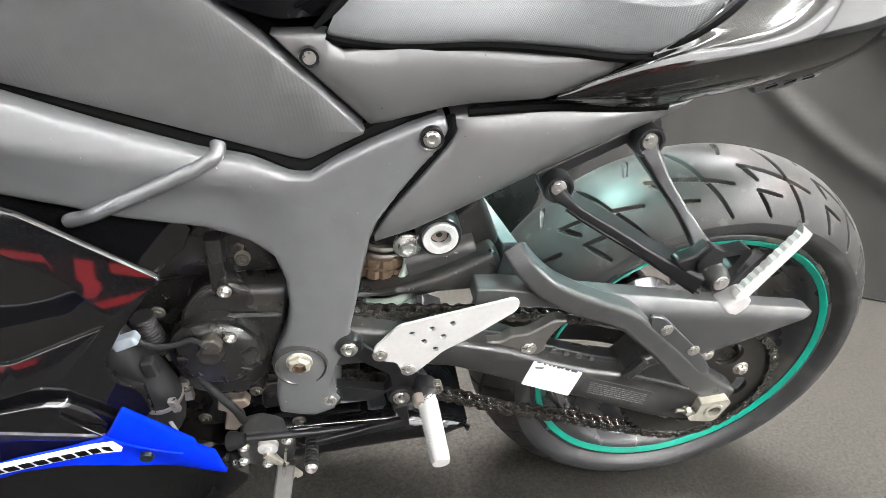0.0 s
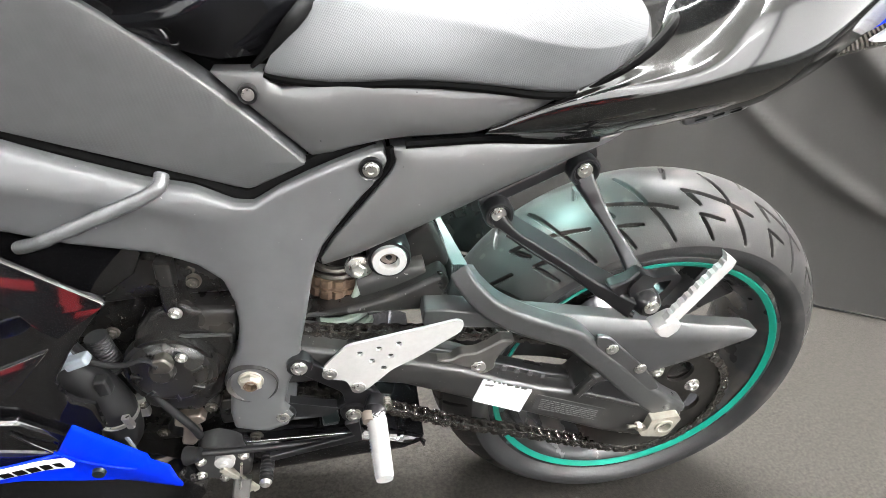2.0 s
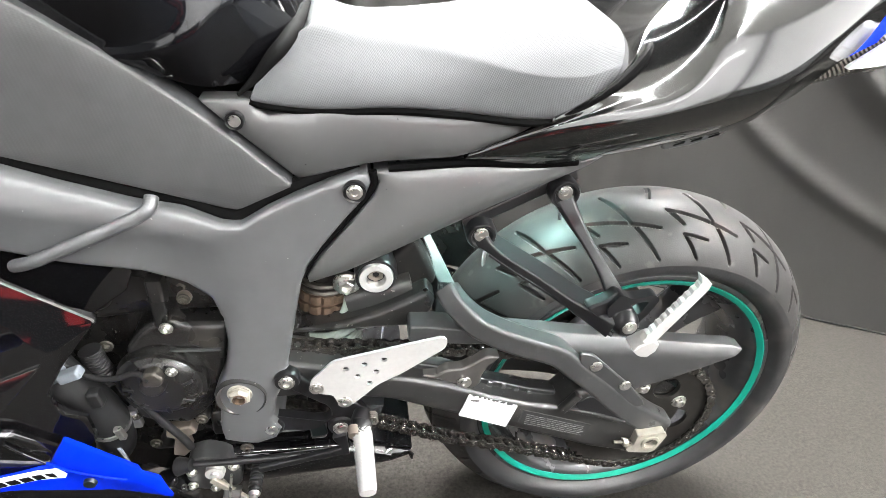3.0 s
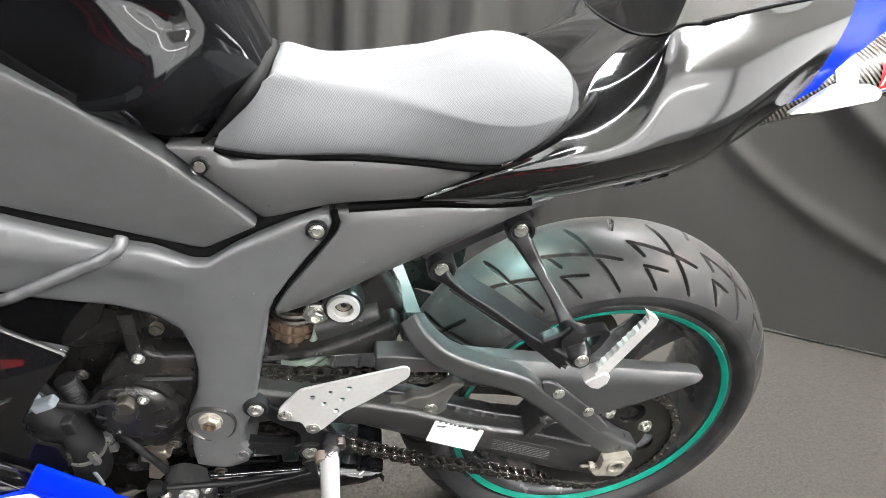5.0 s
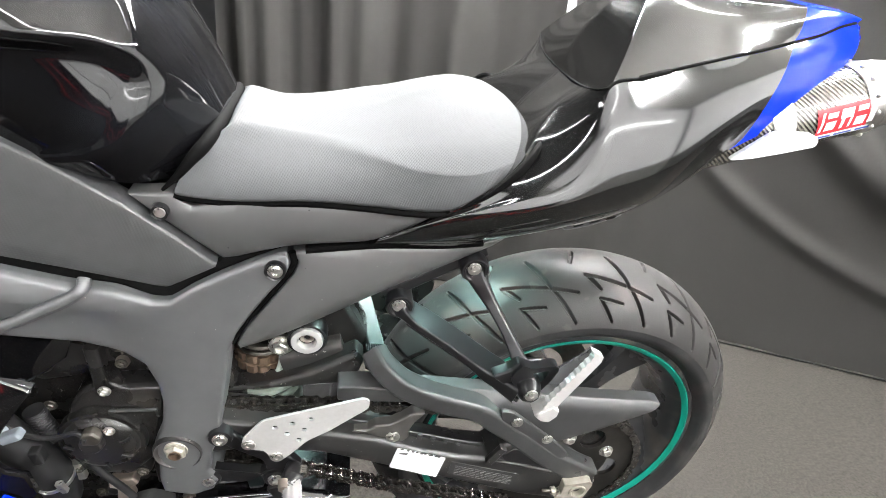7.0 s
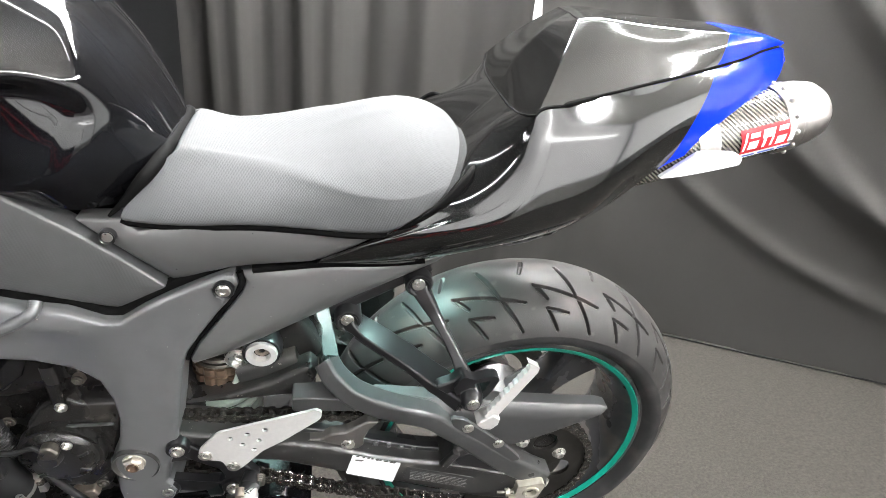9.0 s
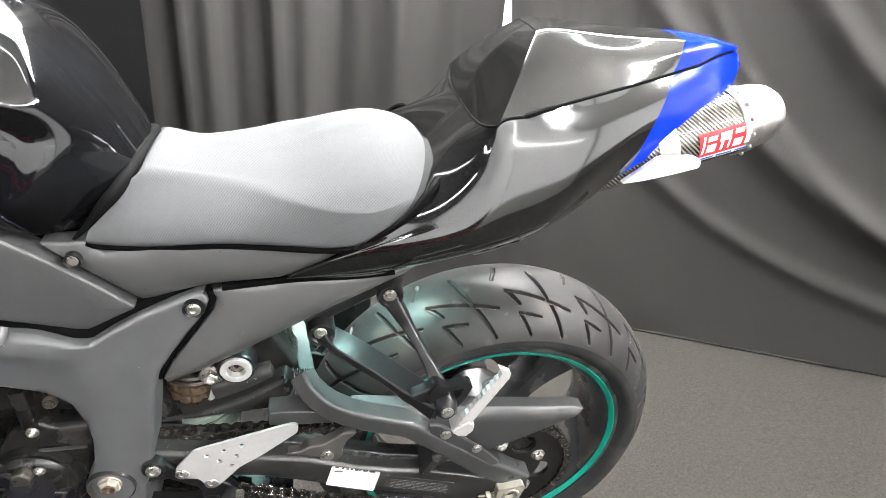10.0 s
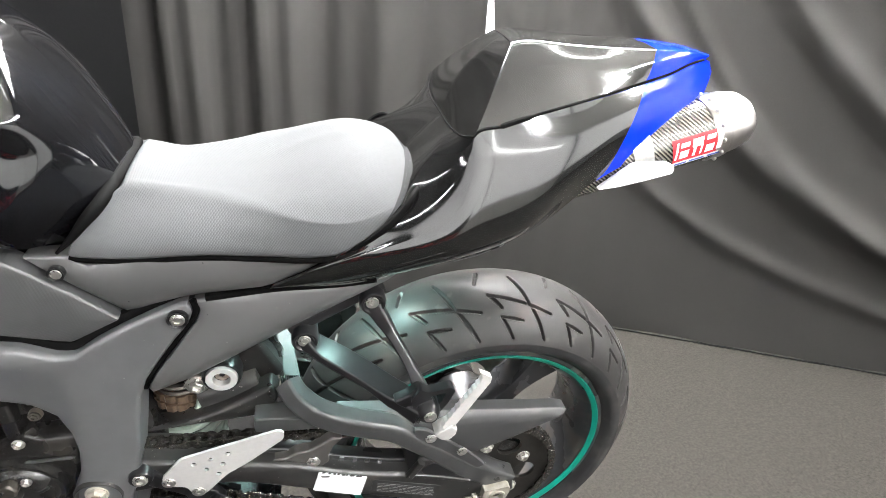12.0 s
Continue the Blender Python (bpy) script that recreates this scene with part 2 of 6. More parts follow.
def slab(loop, y, thick, edge=0.004, step=0.0, crown=0.0, width=0.05):
    """A moulded piece with the outline loop (x, z): outer face at y (a number or a function of x, z), rounded edges, and a crown."""
    yf = y if callable(y) else (lambda x, z: y)
    bm = bmesh.new()
    f = bm.faces.new([bm.verts.new((x, 0, z)) for x, z in loop])
    if edge:
        for k in (0.25, 0.35, 0.4):
            bmesh.ops.inset_region(bm, faces=[f], thickness=edge * k, use_even_offset=True, use_boundary=True)
    if step:
        bm.faces.layers.int.new("grid")
        xs, zs = [p[0] for p in loop], [p[1] for p in loop]
        for lo, hi, no in ((min(xs), max(xs), (1, 0, 0)), (min(zs), max(zs), (0, 0, 1))):
            for i in range(1, int((hi - lo) / step)):
                co = Vector(no) * (lo + i * step)
                bmesh.ops.bisect_plane(bm, geom=bm.verts[:] + bm.edges[:] + bm.faces[:], plane_co=co, plane_no=no)
    rim = [e for e in bm.edges if e.is_boundary]
    rim_v = {v for e in rim for v in e.verts}
    back = bmesh.ops.extrude_edge_only(bm, edges=rim)["geom"]
    back_v = [v for v in back if isinstance(v, bmesh.types.BMVert)]
    bset = set(back_v)
    for v in bm.verts:
        x, z = v.co.x, v.co.z
        base = yf(x, z)
        if v in bset:
            v.co.y = base + thick
            continue
        d = 0.0 if v in rim_v else dist_to(loop, x, z)
        yy = base
        if edge:
            t = 1 - min(d / edge, 1)
            yy += edge * (1 - math.sqrt(max(0, 1 - t * t)))
        if crown:
            t = 1 - min(d / width, 1)
            yy += crown * t * t
        v.co.y = yy
    be = [e for e in bm.edges if e.is_boundary]
    bmesh.ops.contextual_create(bm, geom=be)
    bmesh.ops.triangulate(bm, faces=[f for f in bm.faces if len(f.verts) > 4])
    return bm


def plate(loops, y0, y1):
    """A flat plate with holes: loops[0] is the outline, the others are holes."""
    bm = bmesh.new()
    edges = []
    for loop in loops:
        vs = [bm.verts.new((x, y0, z)) for x, z in loop]
        edges += [bm.edges.new((a, b)) for a, b in zip(vs, vs[1:] + vs[:1])]
    bmesh.ops.triangle_fill(bm, use_beauty=True, edges=edges)
    g = bmesh.ops.extrude_face_region(bm, geom=bm.faces[:])
    for v in g["geom"]:
        if isinstance(v, bmesh.types.BMVert):
            v.co.y = y1
    return bm


def ring(cx, cz, r, n=12):
    return [(cx + r * math.cos(2 * math.pi * i / n), cz + r * math.sin(2 * math.pi * i / n)) for i in range(n)]


def skin(bm, rows, closed=False, caps=False):
    """Faces over a grid of rows of points."""
    vs = [[bm.verts.new(p) for p in row] for row in rows]
    for a, b in zip(vs, vs[1:]):
        n = len(a)
        for i in range(n if closed else n - 1):
            j = (i + 1) % n
            try:
                bm.faces.new((a[i], a[j], b[j], b[i]))
            except ValueError:
                pass
    if caps:
        for row in (vs[0], vs[-1]):
            bm.faces.new(row)
    return vs


def sweep(pts, radius, n=12, squash=1.0, bm=None):
    """A tube along pts; radius a number or one a point; squash flattens it across the machine."""
    bm = bm or bmesh.new()
    P = [Vector(p) for p in pts]
    R = radius if isinstance(radius, (list, tuple)) else [radius] * len(P)
    rows, side = [], None
    for i, p in enumerate(P):
        d = (P[min(i + 1, len(P) - 1)] - P[max(i - 1, 0)]).normalized()
        u = d.cross(Vector((0, 1, 0)))
        u = (u if u.length > 0.2 else d.cross(Vector((0, 0, 1)))).normalized()
        if side and u.dot(side) < 0:
            u = -u
        side = u
        w = d.cross(u)
        rows.append([p + R[i] * (math.cos(a) * u + squash * math.sin(a) * w) for a in (2 * math.pi * k / n for k in range(n))])
    skin(bm, rows, closed=True, caps=True)
    return bm


def bar(pts, high, deep, round_=0.25):
    """A beam of rounded rectangular section along pts: high in the machine's plane, deep across it."""
    P = [Vector(p) for p in pts]
    H = high if isinstance(high, (list, tuple)) else [high] * len(P)
    D = deep if isinstance(deep, (list, tuple)) else [deep] * len(P)
    rows = []
    for i, p in enumerate(P):
        d = (P[min(i + 1, len(P) - 1)] - P[max(i - 1, 0)]).normalized()
        u = d.cross(Vector((0, 1, 0))).normalized()
        w = d.cross(u)
        q = min(H[i], D[i]) * round_
        sec = []
        for sx, sy in ((1, 1), (-1, 1), (-1, -1), (1, -1)):
            cx, cy = sx * (H[i] / 2 - q), sy * (D[i] / 2 - q)
            a0 = {(1, 1): 0, (-1, 1): 90, (-1, -1): 180, (1, -1): 270}[(sx, sy)]
            for a in (a0, a0 + 30, a0 + 60, a0 + 90):
                sec.append((cx + q * math.cos(radians(a)), cy + q * math.sin(radians(a))))
        rows.append([p + a * u + b * w for a, b in sec])
    bm = bmesh.new()
    skin(bm, rows, closed=True, caps=True)
    return bm


def lathe(profile, cx=0.0, cz=0.0, n=48, bm=None, shut=False):
    """Turned about an axis across the machine: profile of (y, r)."""
    bm = bm or bmesh.new()
    rows = [[(cx + r * math.sin(2 * math.pi * k / n), y, cz + r * math.cos(2 * math.pi * k / n)) for k in range(n)] for y, r in profile]
    skin(bm, rows + (rows[:1] if shut else []), closed=True)
    if shut:
        bmesh.ops.remove_doubles(bm, verts=bm.verts, dist=1e-6)
    else:
        bmesh.ops.holes_fill(bm, edges=[e for e in bm.edges if e.is_boundary], sides=0)
    return bm


def screw_mesh(r, head, socket=0.5, washer=1.35, hexhead=False):
    """A screw that sticks out towards -y from y = 0: washer, head, recess."""
    bm = bmesh.new()
    lathe([(0.001, 0.0005), (0.001, r * washer), (-0.001, r * washer), (-0.0015, r * washer * 0.94), (-0.0015, r)], bm=bm, n=20)
    n = 6 if hexhead else 20
    top = [(-0.0012, r), (-head * 0.85, r), (-head, r * 0.86), (-head, r * socket), (-head * 0.45, r * socket * 0.95), (-head * 0.45, 0.0004)]
    lathe(top, bm=bm, n=n)
    return bm


motorcycle = new("motorcycle")
motorcycle.rotation_euler = (radians(LEAN), 0, 0)
motorcycle.empty_display_size = 0.1
tagged(motorcycle, "black sports motorcycle with blue trim standing on its side stand", "motorcycle")

SCREWS = {}


def screw(x, y, z, r, parent, kind="cap", label=""):
    """A screw on a part; each kind and size is one mesh."""
    key = (kind, r)
    m = pose(x, y, z)
    if key in SCREWS:
        return again(SCREWS[key], "screw", parent, m, label)
    bm = screw_mesh(r, r * {"cap": 0.50, "button": 0.40, "nut": 0.9, "dirty": 0.8}[kind], {"cap": 0.5, "button": 0.42, "nut": 0.62, "dirty": 0.5}[kind], 1.45 if kind != "cap" else 1.2, kind in ("nut", "dirty"))
    ob = part("screw", bm, M_GRIME if kind == "dirty" else M_STEEL, parent, label, 25)
    ob.matrix_basis = m
    SCREWS[key] = ob
    return ob

# ---------------------------------------------------------------- the booth: floor, curtain, ceiling, lights
def carpet():
    m = mat("grey_carpet", (0.0215, 0.0197, 0.0174), 0.95, vary=0.42, scale=240, bump=1.0, bump_scale=380, big=140.0, spec=0.1, ramp_at=(0.36, 0.64))
    return m


def cloth():
    m = mat("grey_drape_cloth", (0.051, 0.049, 0.0465), 0.85, vary=0.1, scale=300, bump=0.12, bump_scale=1500, big=1.5, spec=0.15)
    return m


bm = bmesh.new()
bmesh.ops.create_grid(bm, x_segments=40, y_segments=40, size=4.2)
for v in bm.verts:
    v.co.z = -0.001 + 0.0012 * noise.noise(v.co * 1.3)
for v in bm.verts:
    v.co.z = min(v.co.z, 0.0)
finish("floor", bm, carpet(), kind="structure", label="dark grey needle-felt carpet")

# the curtain hangs round the booth: a line on the floor and folds across it
LINE = spl([(-4.2, 1.9, 0), (-2.6, 1.75, 0), (-1.2, 1.5, 0), (0.0, 1.06, 0), (0.82, 0.66, 0), (1.54, 0.29, 0), (2.3, -0.1, 0), (3.0, -0.52, 0)], 60)


def drape(s, z):
    """How far the cloth stands out at s metres along the line and height z."""
    hang = 0.35 + 0.65 * min(1, z / 1.2)
    d = 0.024 * math.sin(s * 21 + 1.3 * math.sin(s * 2.3) + 0.4 * z) * hang
    d += 0.014 * math.sin(s * 47 + 2 * math.sin(s * 5.1)) * hang
    left = 1 / (1 + math.exp((s - 4.75) * 7))
    d *= 0.15 + 1.25 * left
    # slack swags that sink from the upper side towards the floor
    for s0, z0, drop, k, w in ((5.3, 1.35, 1.25, 1.3, 0.050), (5.62, 1.46, 1.3, 1.15, 0.050), (6.1, 1.62, 1.2, 1.2, 0.055), (6.7, 1.5, 1.1, 1.1, 0.05), (5.15, 1.02, 0.95, 1.5, 0.028), (5.48, 1.36, 1.3, 1.5, 0.030), (5.85, 1.50, 1.25, 1.3, 0.030), (6.35, 1.40, 1.1, 1.3, 0.035)):
        zz = z0 - drop * (1 - math.exp(-k * max(0, s - s0 + 0.45)))
        d += 0.042 * min(1, (w / 0.05) ** 1.5) * math.exp(-((z - zz) / (w * 1.1)) ** 2) * (1 - left) * min(1, max(0, (s - s0 + 0.6) * 2))
    return d


rows, s, prev = [], 0.0, LINE[0]
heights = [0.0, 0.006] + [0.0135 * i for i in range(1, 201)]
for i, p in enumerate(LINE):
    s += (p - prev).length
    prev = p
    t = (LINE[min(i + 1, len(LINE) - 1)] - LINE[max(i - 1, 0)]).normalized()
    nrm = Vector((t.y, -t.x, 0))
    foot_line = 0.007 + 0.006 * noise.noise(Vector((s * 4, 0, 0))) + 0.003 * noise.noise(Vector((s * 19, 3, 0)))
    rows.append([p + nrm * (drape(s, z) + 0.012 * noise.noise(Vector((s * 3, 0, 0))) * max(0, 1 - z / 0.08)) + Vector((0, 0, max(z, foot_line))) for z in heights])
bm = bmesh.new()
skin(bm, rows)
bmesh.ops.solidify(bm, geom=bm.faces[:], thickness=0.003)
curtain = finish("wall_curtain", bm, cloth(), kind="structure", label="dark grey cloth curtain hung in folds round the booth", sharp=180)

# contact shade between curtain and floor, put in as a thin black tube
FOOT_SHADE = [p + Vector((0.45, -0.9, 0)) * (0.006 + 0.004 * noise.noise(Vector((i * 0.06, 5, 0)))) + Vector((0, 0, 0.003)) for i, p in enumerate(LINE)]
part("foot_line", sweep(FOOT_SHADE, [0.0028 + 0.0032 * max(0, noise.noise(Vector((i * 0.09, 9, 0)))) for i in range(len(FOOT_SHADE))], 6), mat("foot_shade_black", (0.008, 0.008, 0.008), 0.9, spec=0.1), curtain, "black line for the contact shade along the curtain's foot")


def skin_strip():
    """A tapered white strip for the bright slit at the curtain's parting, its light put in as colour."""
    bm = bmesh.new()
    rows = []
    for k in range(13):
        z = 0.88 + 0.25 * k / 12
        half = 0.5 * (0.004 + 0.117 * (1.13 - z))
        half = min(half, 0.022)
        x = 0.342 - 0.062 * z
        y = 0.875
        rows.append([(x - half, y, z), (x + half, y - 0.006, z), (x + half, y + 0.004, z), (x - half, y + 0.006, z)])
    skin(bm, rows, closed=True, caps=True)
    return bm


def box(x0, x1, y0, y1, z0, z1):
    bm = bmesh.new()
    bmesh.ops.create_cube(bm, size=1)
    for v in bm.verts:
        v.co = Vector(((x0 + x1) / 2 + v.co.x * (x1 - x0), (y0 + y1) / 2 + v.co.y * (y1 - y0), (z0 + z1) / 2 + v.co.z * (z1 - z0)))
    return bm


def screen():
    """A dark cloth panel that stands in front of the curtain, behind the tank."""
    bm = bmesh.new()
    rows = []
    for i in range(61):
        u = i / 60
        x = -0.615 - 1.5 * u
        rows.append([(x + 0.03 * max(0, 0.5 - z) ** 2, 0.47 + 0.012 * math.sin(u * 26 + 0.5 * z) * (0.2 + u) + 0.25 * u, z) for z in (0.004, 0.3, 0.6, 0.8, 0.9, 1.0, 1.1, 1.3, 1.6)])
    skin(bm, rows)
    bmesh.ops.solidify(bm, geom=bm.faces[:], thickness=0.004)
    return finish("cloth_screen", bm, mat("black_cloth", (0.022, 0.022, 0.023), 0.85, vary=0.15, scale=200, spec=0.15), sharp=180)


tagged(screen(), "plain black cloth screen hanging beside the curtain", "screen")
part("light_slit", skin_strip(), mat("slit_white", (0.75, 0.75, 0.74), 0.8, vary=0.04), curtain, "narrow white strip for the light in a parting of the curtain")

M_PLASTER = mat("dark_painted_wall", (0.10, 0.10, 0.10), 0.8, vary=0.15, scale=8, bump=0.2)
M_CEIL = mat("pale_ceiling_board", (0.54, 0.527, 0.495), 0.85, vary=0.08, scale=10)
M_PALE = mat("pale_painted_wall", (0.50, 0.492, 0.47), 0.8, vary=0.08, scale=6, bump=0.1)
# unseen walls; the south is pale and the east dark for the lacquer's reflections
finish("wall_south", box(-4.3, 4.3, -4.4, -4.2, 0, 2.75), M_PALE, kind="structure")
finish("wall_west", box(-4.4, -4.2, -4.2, 4.2, 0, 2.75), M_PLASTER, kind="structure")
finish("wall_east", box(4.2, 4.4, -4.2, 4.2, 0, 2.75), M_PLASTER, kind="structure")
finish("wall_north", box(-4.3, 4.3, 4.2, 4.4, 0, 2.75), M_PLASTER, kind="structure")
finish("ceiling_1", box(-0.15, 4.3, -4.3, 4.3, 2.72, 2.85), M_CEIL, kind="structure", label="pale ceiling board")
# unseen black half, added so that saddle and tank reflect dark
finish("ceiling_2", box(-4.3, -0.15, -4.3, 4.3, 2.72, 2.85), mat("dark_reflection_black", (0.03, 0.03, 0.03), 0.9, vary=0.1, scale=10, spec=0.1), kind="structure", label="unseen black half of the ceiling, added for dark reflections")


def lamp_material(strength, tint=(1.0, 0.998, 0.99)):
    m = bpy.data.materials.new("lit_diffuser")
    m.use_nodes = True
    p = m.node_tree.nodes["Principled BSDF"]
    p.inputs["Base Color"].default_value = (0.9, 0.9, 0.9, 1)
    p.inputs["Emission Color"].default_value = (*tint, 1)
    p.inputs["Emission Strength"].default_value = strength
    return m


def tube_light(x, y, z, length, strength, turn=0.0):
    """A bare fluorescent batten below the ceiling."""
    top = new("tube_light")
    top.matrix_basis = pose(x, y, z, 0, 0, turn)
    tagged(top, "bare white tube light on a slim metal batten", "light", "ceiling tube lights")
    part("batten", box(-length / 2, length / 2, -0.012, 0.012, 0.03, 0.05), M_WHITE, top)
    for e in (-0.4, 0.4):
        part("hanging_rod", sweep([(e * length, 0, 0.045), (e * length, 0, 2.73 - z)], 0.003, 8), M_STEEL, top)
    for e in (-1, 1):
        part("socket", box(e * length / 2 - 0.012, e * length / 2 + 0.012, -0.014, 0.014, -0.018, 0.03), M_WHITE, top)
    part("tube", sweep([(-length / 2 + 0.012, 0, 0), (length / 2 - 0.012, 0, 0)], 0.017, 12), lamp_material(strength), top)
    return top


def panel_light(x, y, z, sx, sy, strength):
    """A large soft light that hangs over the machine."""
    top = new("panel_light")
    top.matrix_basis = pose(x, y, z)
    tagged(top, "large white soft light panel hung overhead", "light")
    part("housing", box(-sx / 2 - 0.03, sx / 2 + 0.03, -sy / 2 - 0.03, sy / 2 + 0.03, 0.0, 0.06), M_WHITE, top)
    part("diffuser", box(-sx / 2, sx / 2, -sy / 2, sy / 2, -0.014, -0.002), lamp_material(strength), top)
    for ex in (-1, 1):
        for ey in (-1, 1):
            part("hanging_rod", sweep([(ex * sx * 0.46, ey * sy * 0.44, 0.05), (ex * sx * 0.46, ey * sy * 0.44, 2.73 - z)], 0.004, 8), M_STEEL, top)
    return top


panel_light(0.55, 0.70, 2.35, 2.4, 0.7, 76.0)


def glow_panes(name, m, x0, x1, z0, z1, bays, strength):
    """Framed glowing panes out of view, added for side light and reflections."""
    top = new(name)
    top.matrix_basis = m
    tagged(top, "unseen glowing panes in slim white frames, added for side light and reflections", "window", kind="structure")
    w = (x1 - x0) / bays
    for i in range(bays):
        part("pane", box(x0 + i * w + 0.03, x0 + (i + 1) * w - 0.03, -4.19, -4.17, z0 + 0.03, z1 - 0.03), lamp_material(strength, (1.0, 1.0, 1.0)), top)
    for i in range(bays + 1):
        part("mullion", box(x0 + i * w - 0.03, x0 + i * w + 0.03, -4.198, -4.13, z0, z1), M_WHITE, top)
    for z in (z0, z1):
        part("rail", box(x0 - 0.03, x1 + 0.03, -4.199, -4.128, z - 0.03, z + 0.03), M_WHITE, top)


# unseen helpers: the first faces the machine's side, the second stands to the east
glow_panes("glow_panes_1", pose(0, 0, 0), -4.0, 4.1, 0.72, 2.65, 3, 1.15)
glow_panes("glow_panes_2", pose(0, 0, 0, 0, 0, 90), -4.0, -0.9, 0.72, 2.65, 1, 0.6)
tube_light(-0.3, -0.1, 2.3, 3.0, 34.0)
tube_light(0.1, -2.3, 2.3, 3.4, 60.0)
# unseen tube, set near and strong to brighten the curtain's right side
tube_light(1.8, -1.5, 2.2, 3.0, 290.0, 90)
tube_light(-2.6, -1.2, 2.2, 3.0, 60.0, 90)
tube_light(1.6, -3.7, 2.05, 3.0, 18.0)

# ---------------------------------------------------------------- rear wheel
wheel = new("rear_wheel")
wheel.parent = motorcycle
wheel.location = (0, 0, 0.31)
tagged(wheel, label="rear wheel with worn sports tyre and black rim")

PITCH = 2 * math.pi / 16
# grooves of one pitch: (angle in degrees, metres across) from, to, width
GROOVES = [((-16.9, -0.008), (-13.0, 0.045), 0.0030), ((-13.0, 0.045), (-7.8, 0.100), 0.0026), ((-25.2, 0.031), (-5.8, 0.059), 0.0024),
           ((-25.2, 0.031), (-21.8, 0.054), 0.0030), ((-19.0, 0.100), (-22.3, 0.068), 0.0024), ((-22.3, 0.068), (-15.5, 0.074), 0.0018)]


def groove_depth(a, w):
    """Depth of the tread's grooves at the angle a (radians) and w metres across."""
    best = 0.0
    for side, shift in ((1, 0.0), (-1, PITCH / 2)):
        ww = w * side
        base = a + shift
        for (a0, w0), (a1, w1), half in GROOVES:
            mid = radians((a0 + a1) / 2)
            da = (base - mid + PITCH / 2) % PITCH - PITCH / 2
            for k in (-1, 0, 1):
                x = (da + k * PITCH) * 0.30
                ax, bx = (radians(a0) - mid) * 0.30, (radians(a1) - mid) * 0.30
                dx, dw = bx - ax, w1 - w0
                t = max(0, min(1, ((x - ax) * dx + (ww - w0) * dw) / (dx * dx + dw * dw)))
                dist = math.hypot(x - ax - t * dx, ww - w0 - t * dw)
                e = half * (0.55 + 0.45 * math.sin(math.pi * min(max(t, 0.05), 0.95)))
                if dist < e + 0.0011:
                    k_ = min(1, (e + 0.0011 - dist) / 0.0021)
                    best = max(best, 0.0055 * k_ * k_ * (3 - 2 * k_))
    return best


def tyre_mesh():
    # across: tread arc of radius 0.1, then the sidewall down to the rim
    arc = [(0.1 * math.sin(w / 0.1), 0.211 + 0.1 * math.cos(w / 0.1), w) for w in [-0.112 + 0.0011 * i for i in range(120)] + [0.025 + 0.006 * i for i in range(14)] + [0.112]]
    tail = [(0.0905, 0.258), (0.0912, 0.2515), (0.0905, 0.246), (0.0865, 0.240), (0.081, 0.2355), (0.077, 0.2325), (0.0745, 0.229), (0.070, 0.226)]
    prof = [(-y, r, None) for y, r in reversed(tail)] + arc + [(y, r, None) for y, r in tail]
    n = 2240
    near = len(prof)
    pos = np.zeros((n, near, 3))
    # one pitch is worked out, and repeated
    per = n // 16
    depth = np.zeros((per, near))
    for i in range(per):
        for j, (y, r, w) in enumerate(prof):
            if w is not None and w < 0.02:
                depth[i, j] = groove_depth(2 * math.pi * i / n, -w)
    for i in range(n):
        a = 2 * math.pi * i / n
        for j, (y, r, w) in enumerate(prof):
            ny, nr = (y / 0.1, (r - 0.211) / 0.1) if w is not None else (0, 0)
            d = depth[i % per, j]
            yy, rr = y - ny * d, r - nr * d
            pos[i, j] = (rr * math.sin(a), yy, rr * math.cos(a))
    me = bpy.data.meshes.new("tyre")
    idx = np.arange(n * near).reshape(n, near)
    nxt = np.roll(idx, -1, axis=0)
    faces = np.stack([idx[:, :-1], idx[:, 1:], nxt[:, 1:], nxt[:, :-1]], -1).reshape(-1, 4)
    me.from_pydata(pos.reshape(-1, 3).tolist(), [], faces.tolist())
    me.materials.append(M_RUBBER)
    me.materials.append(M_WALLR)
    side = np.array([prof[j][2] is None for j in range(near - 1)])
    for f, p in enumerate(me.polygons):
        p.use_smooth = True
        p.material_index = int(side[f % (near - 1)])
    me.update()
    me.set_sharp_from_angle(angle=radians(40))
    ob = new("tyre", me)
    ob.parent = wheel
    return tagged(ob, label="worn black sports tyre with slanted grooves")


tyre = tyre_mesh()
rim = part("rim", lathe([(-0.0755, 0.2315), (-0.0775, 0.2285), (-0.0775, 0.2245), (-0.074, 0.2225), (-0.070, 0.2130), (-0.062, 0.2050), (-0.045, 0.1960), (0, 0.190), (0.045, 0.196),
                         (0.07, 0.213), (0.0775, 0.2245), (0.0775, 0.2285), (0.0755, 0.2315), (0.06, 0.2285), (0.0, 0.215), (-0.06, 0.2285)], n=96, shut=True), M_RIM, wheel)
part("rim_tape", lathe([(-0.0779, 0.2236), (-0.0783, 0.2220), (-0.0748, 0.2165), (-0.0735, 0.2145), (-0.0728, 0.2150), (-0.0755, 0.2225)], n=96, shut=True), M_GREEN, wheel, "green reflective rim tape")
part("hub", lathe([(-0.075, 0.02), (-0.075, 0.045), (-0.06, 0.06), (-0.03, 0.055), (0.03, 0.05), (0.06, 0.055), (0.075, 0.045), (0.075, 0.02)], n=40), M_RIM, wheel)


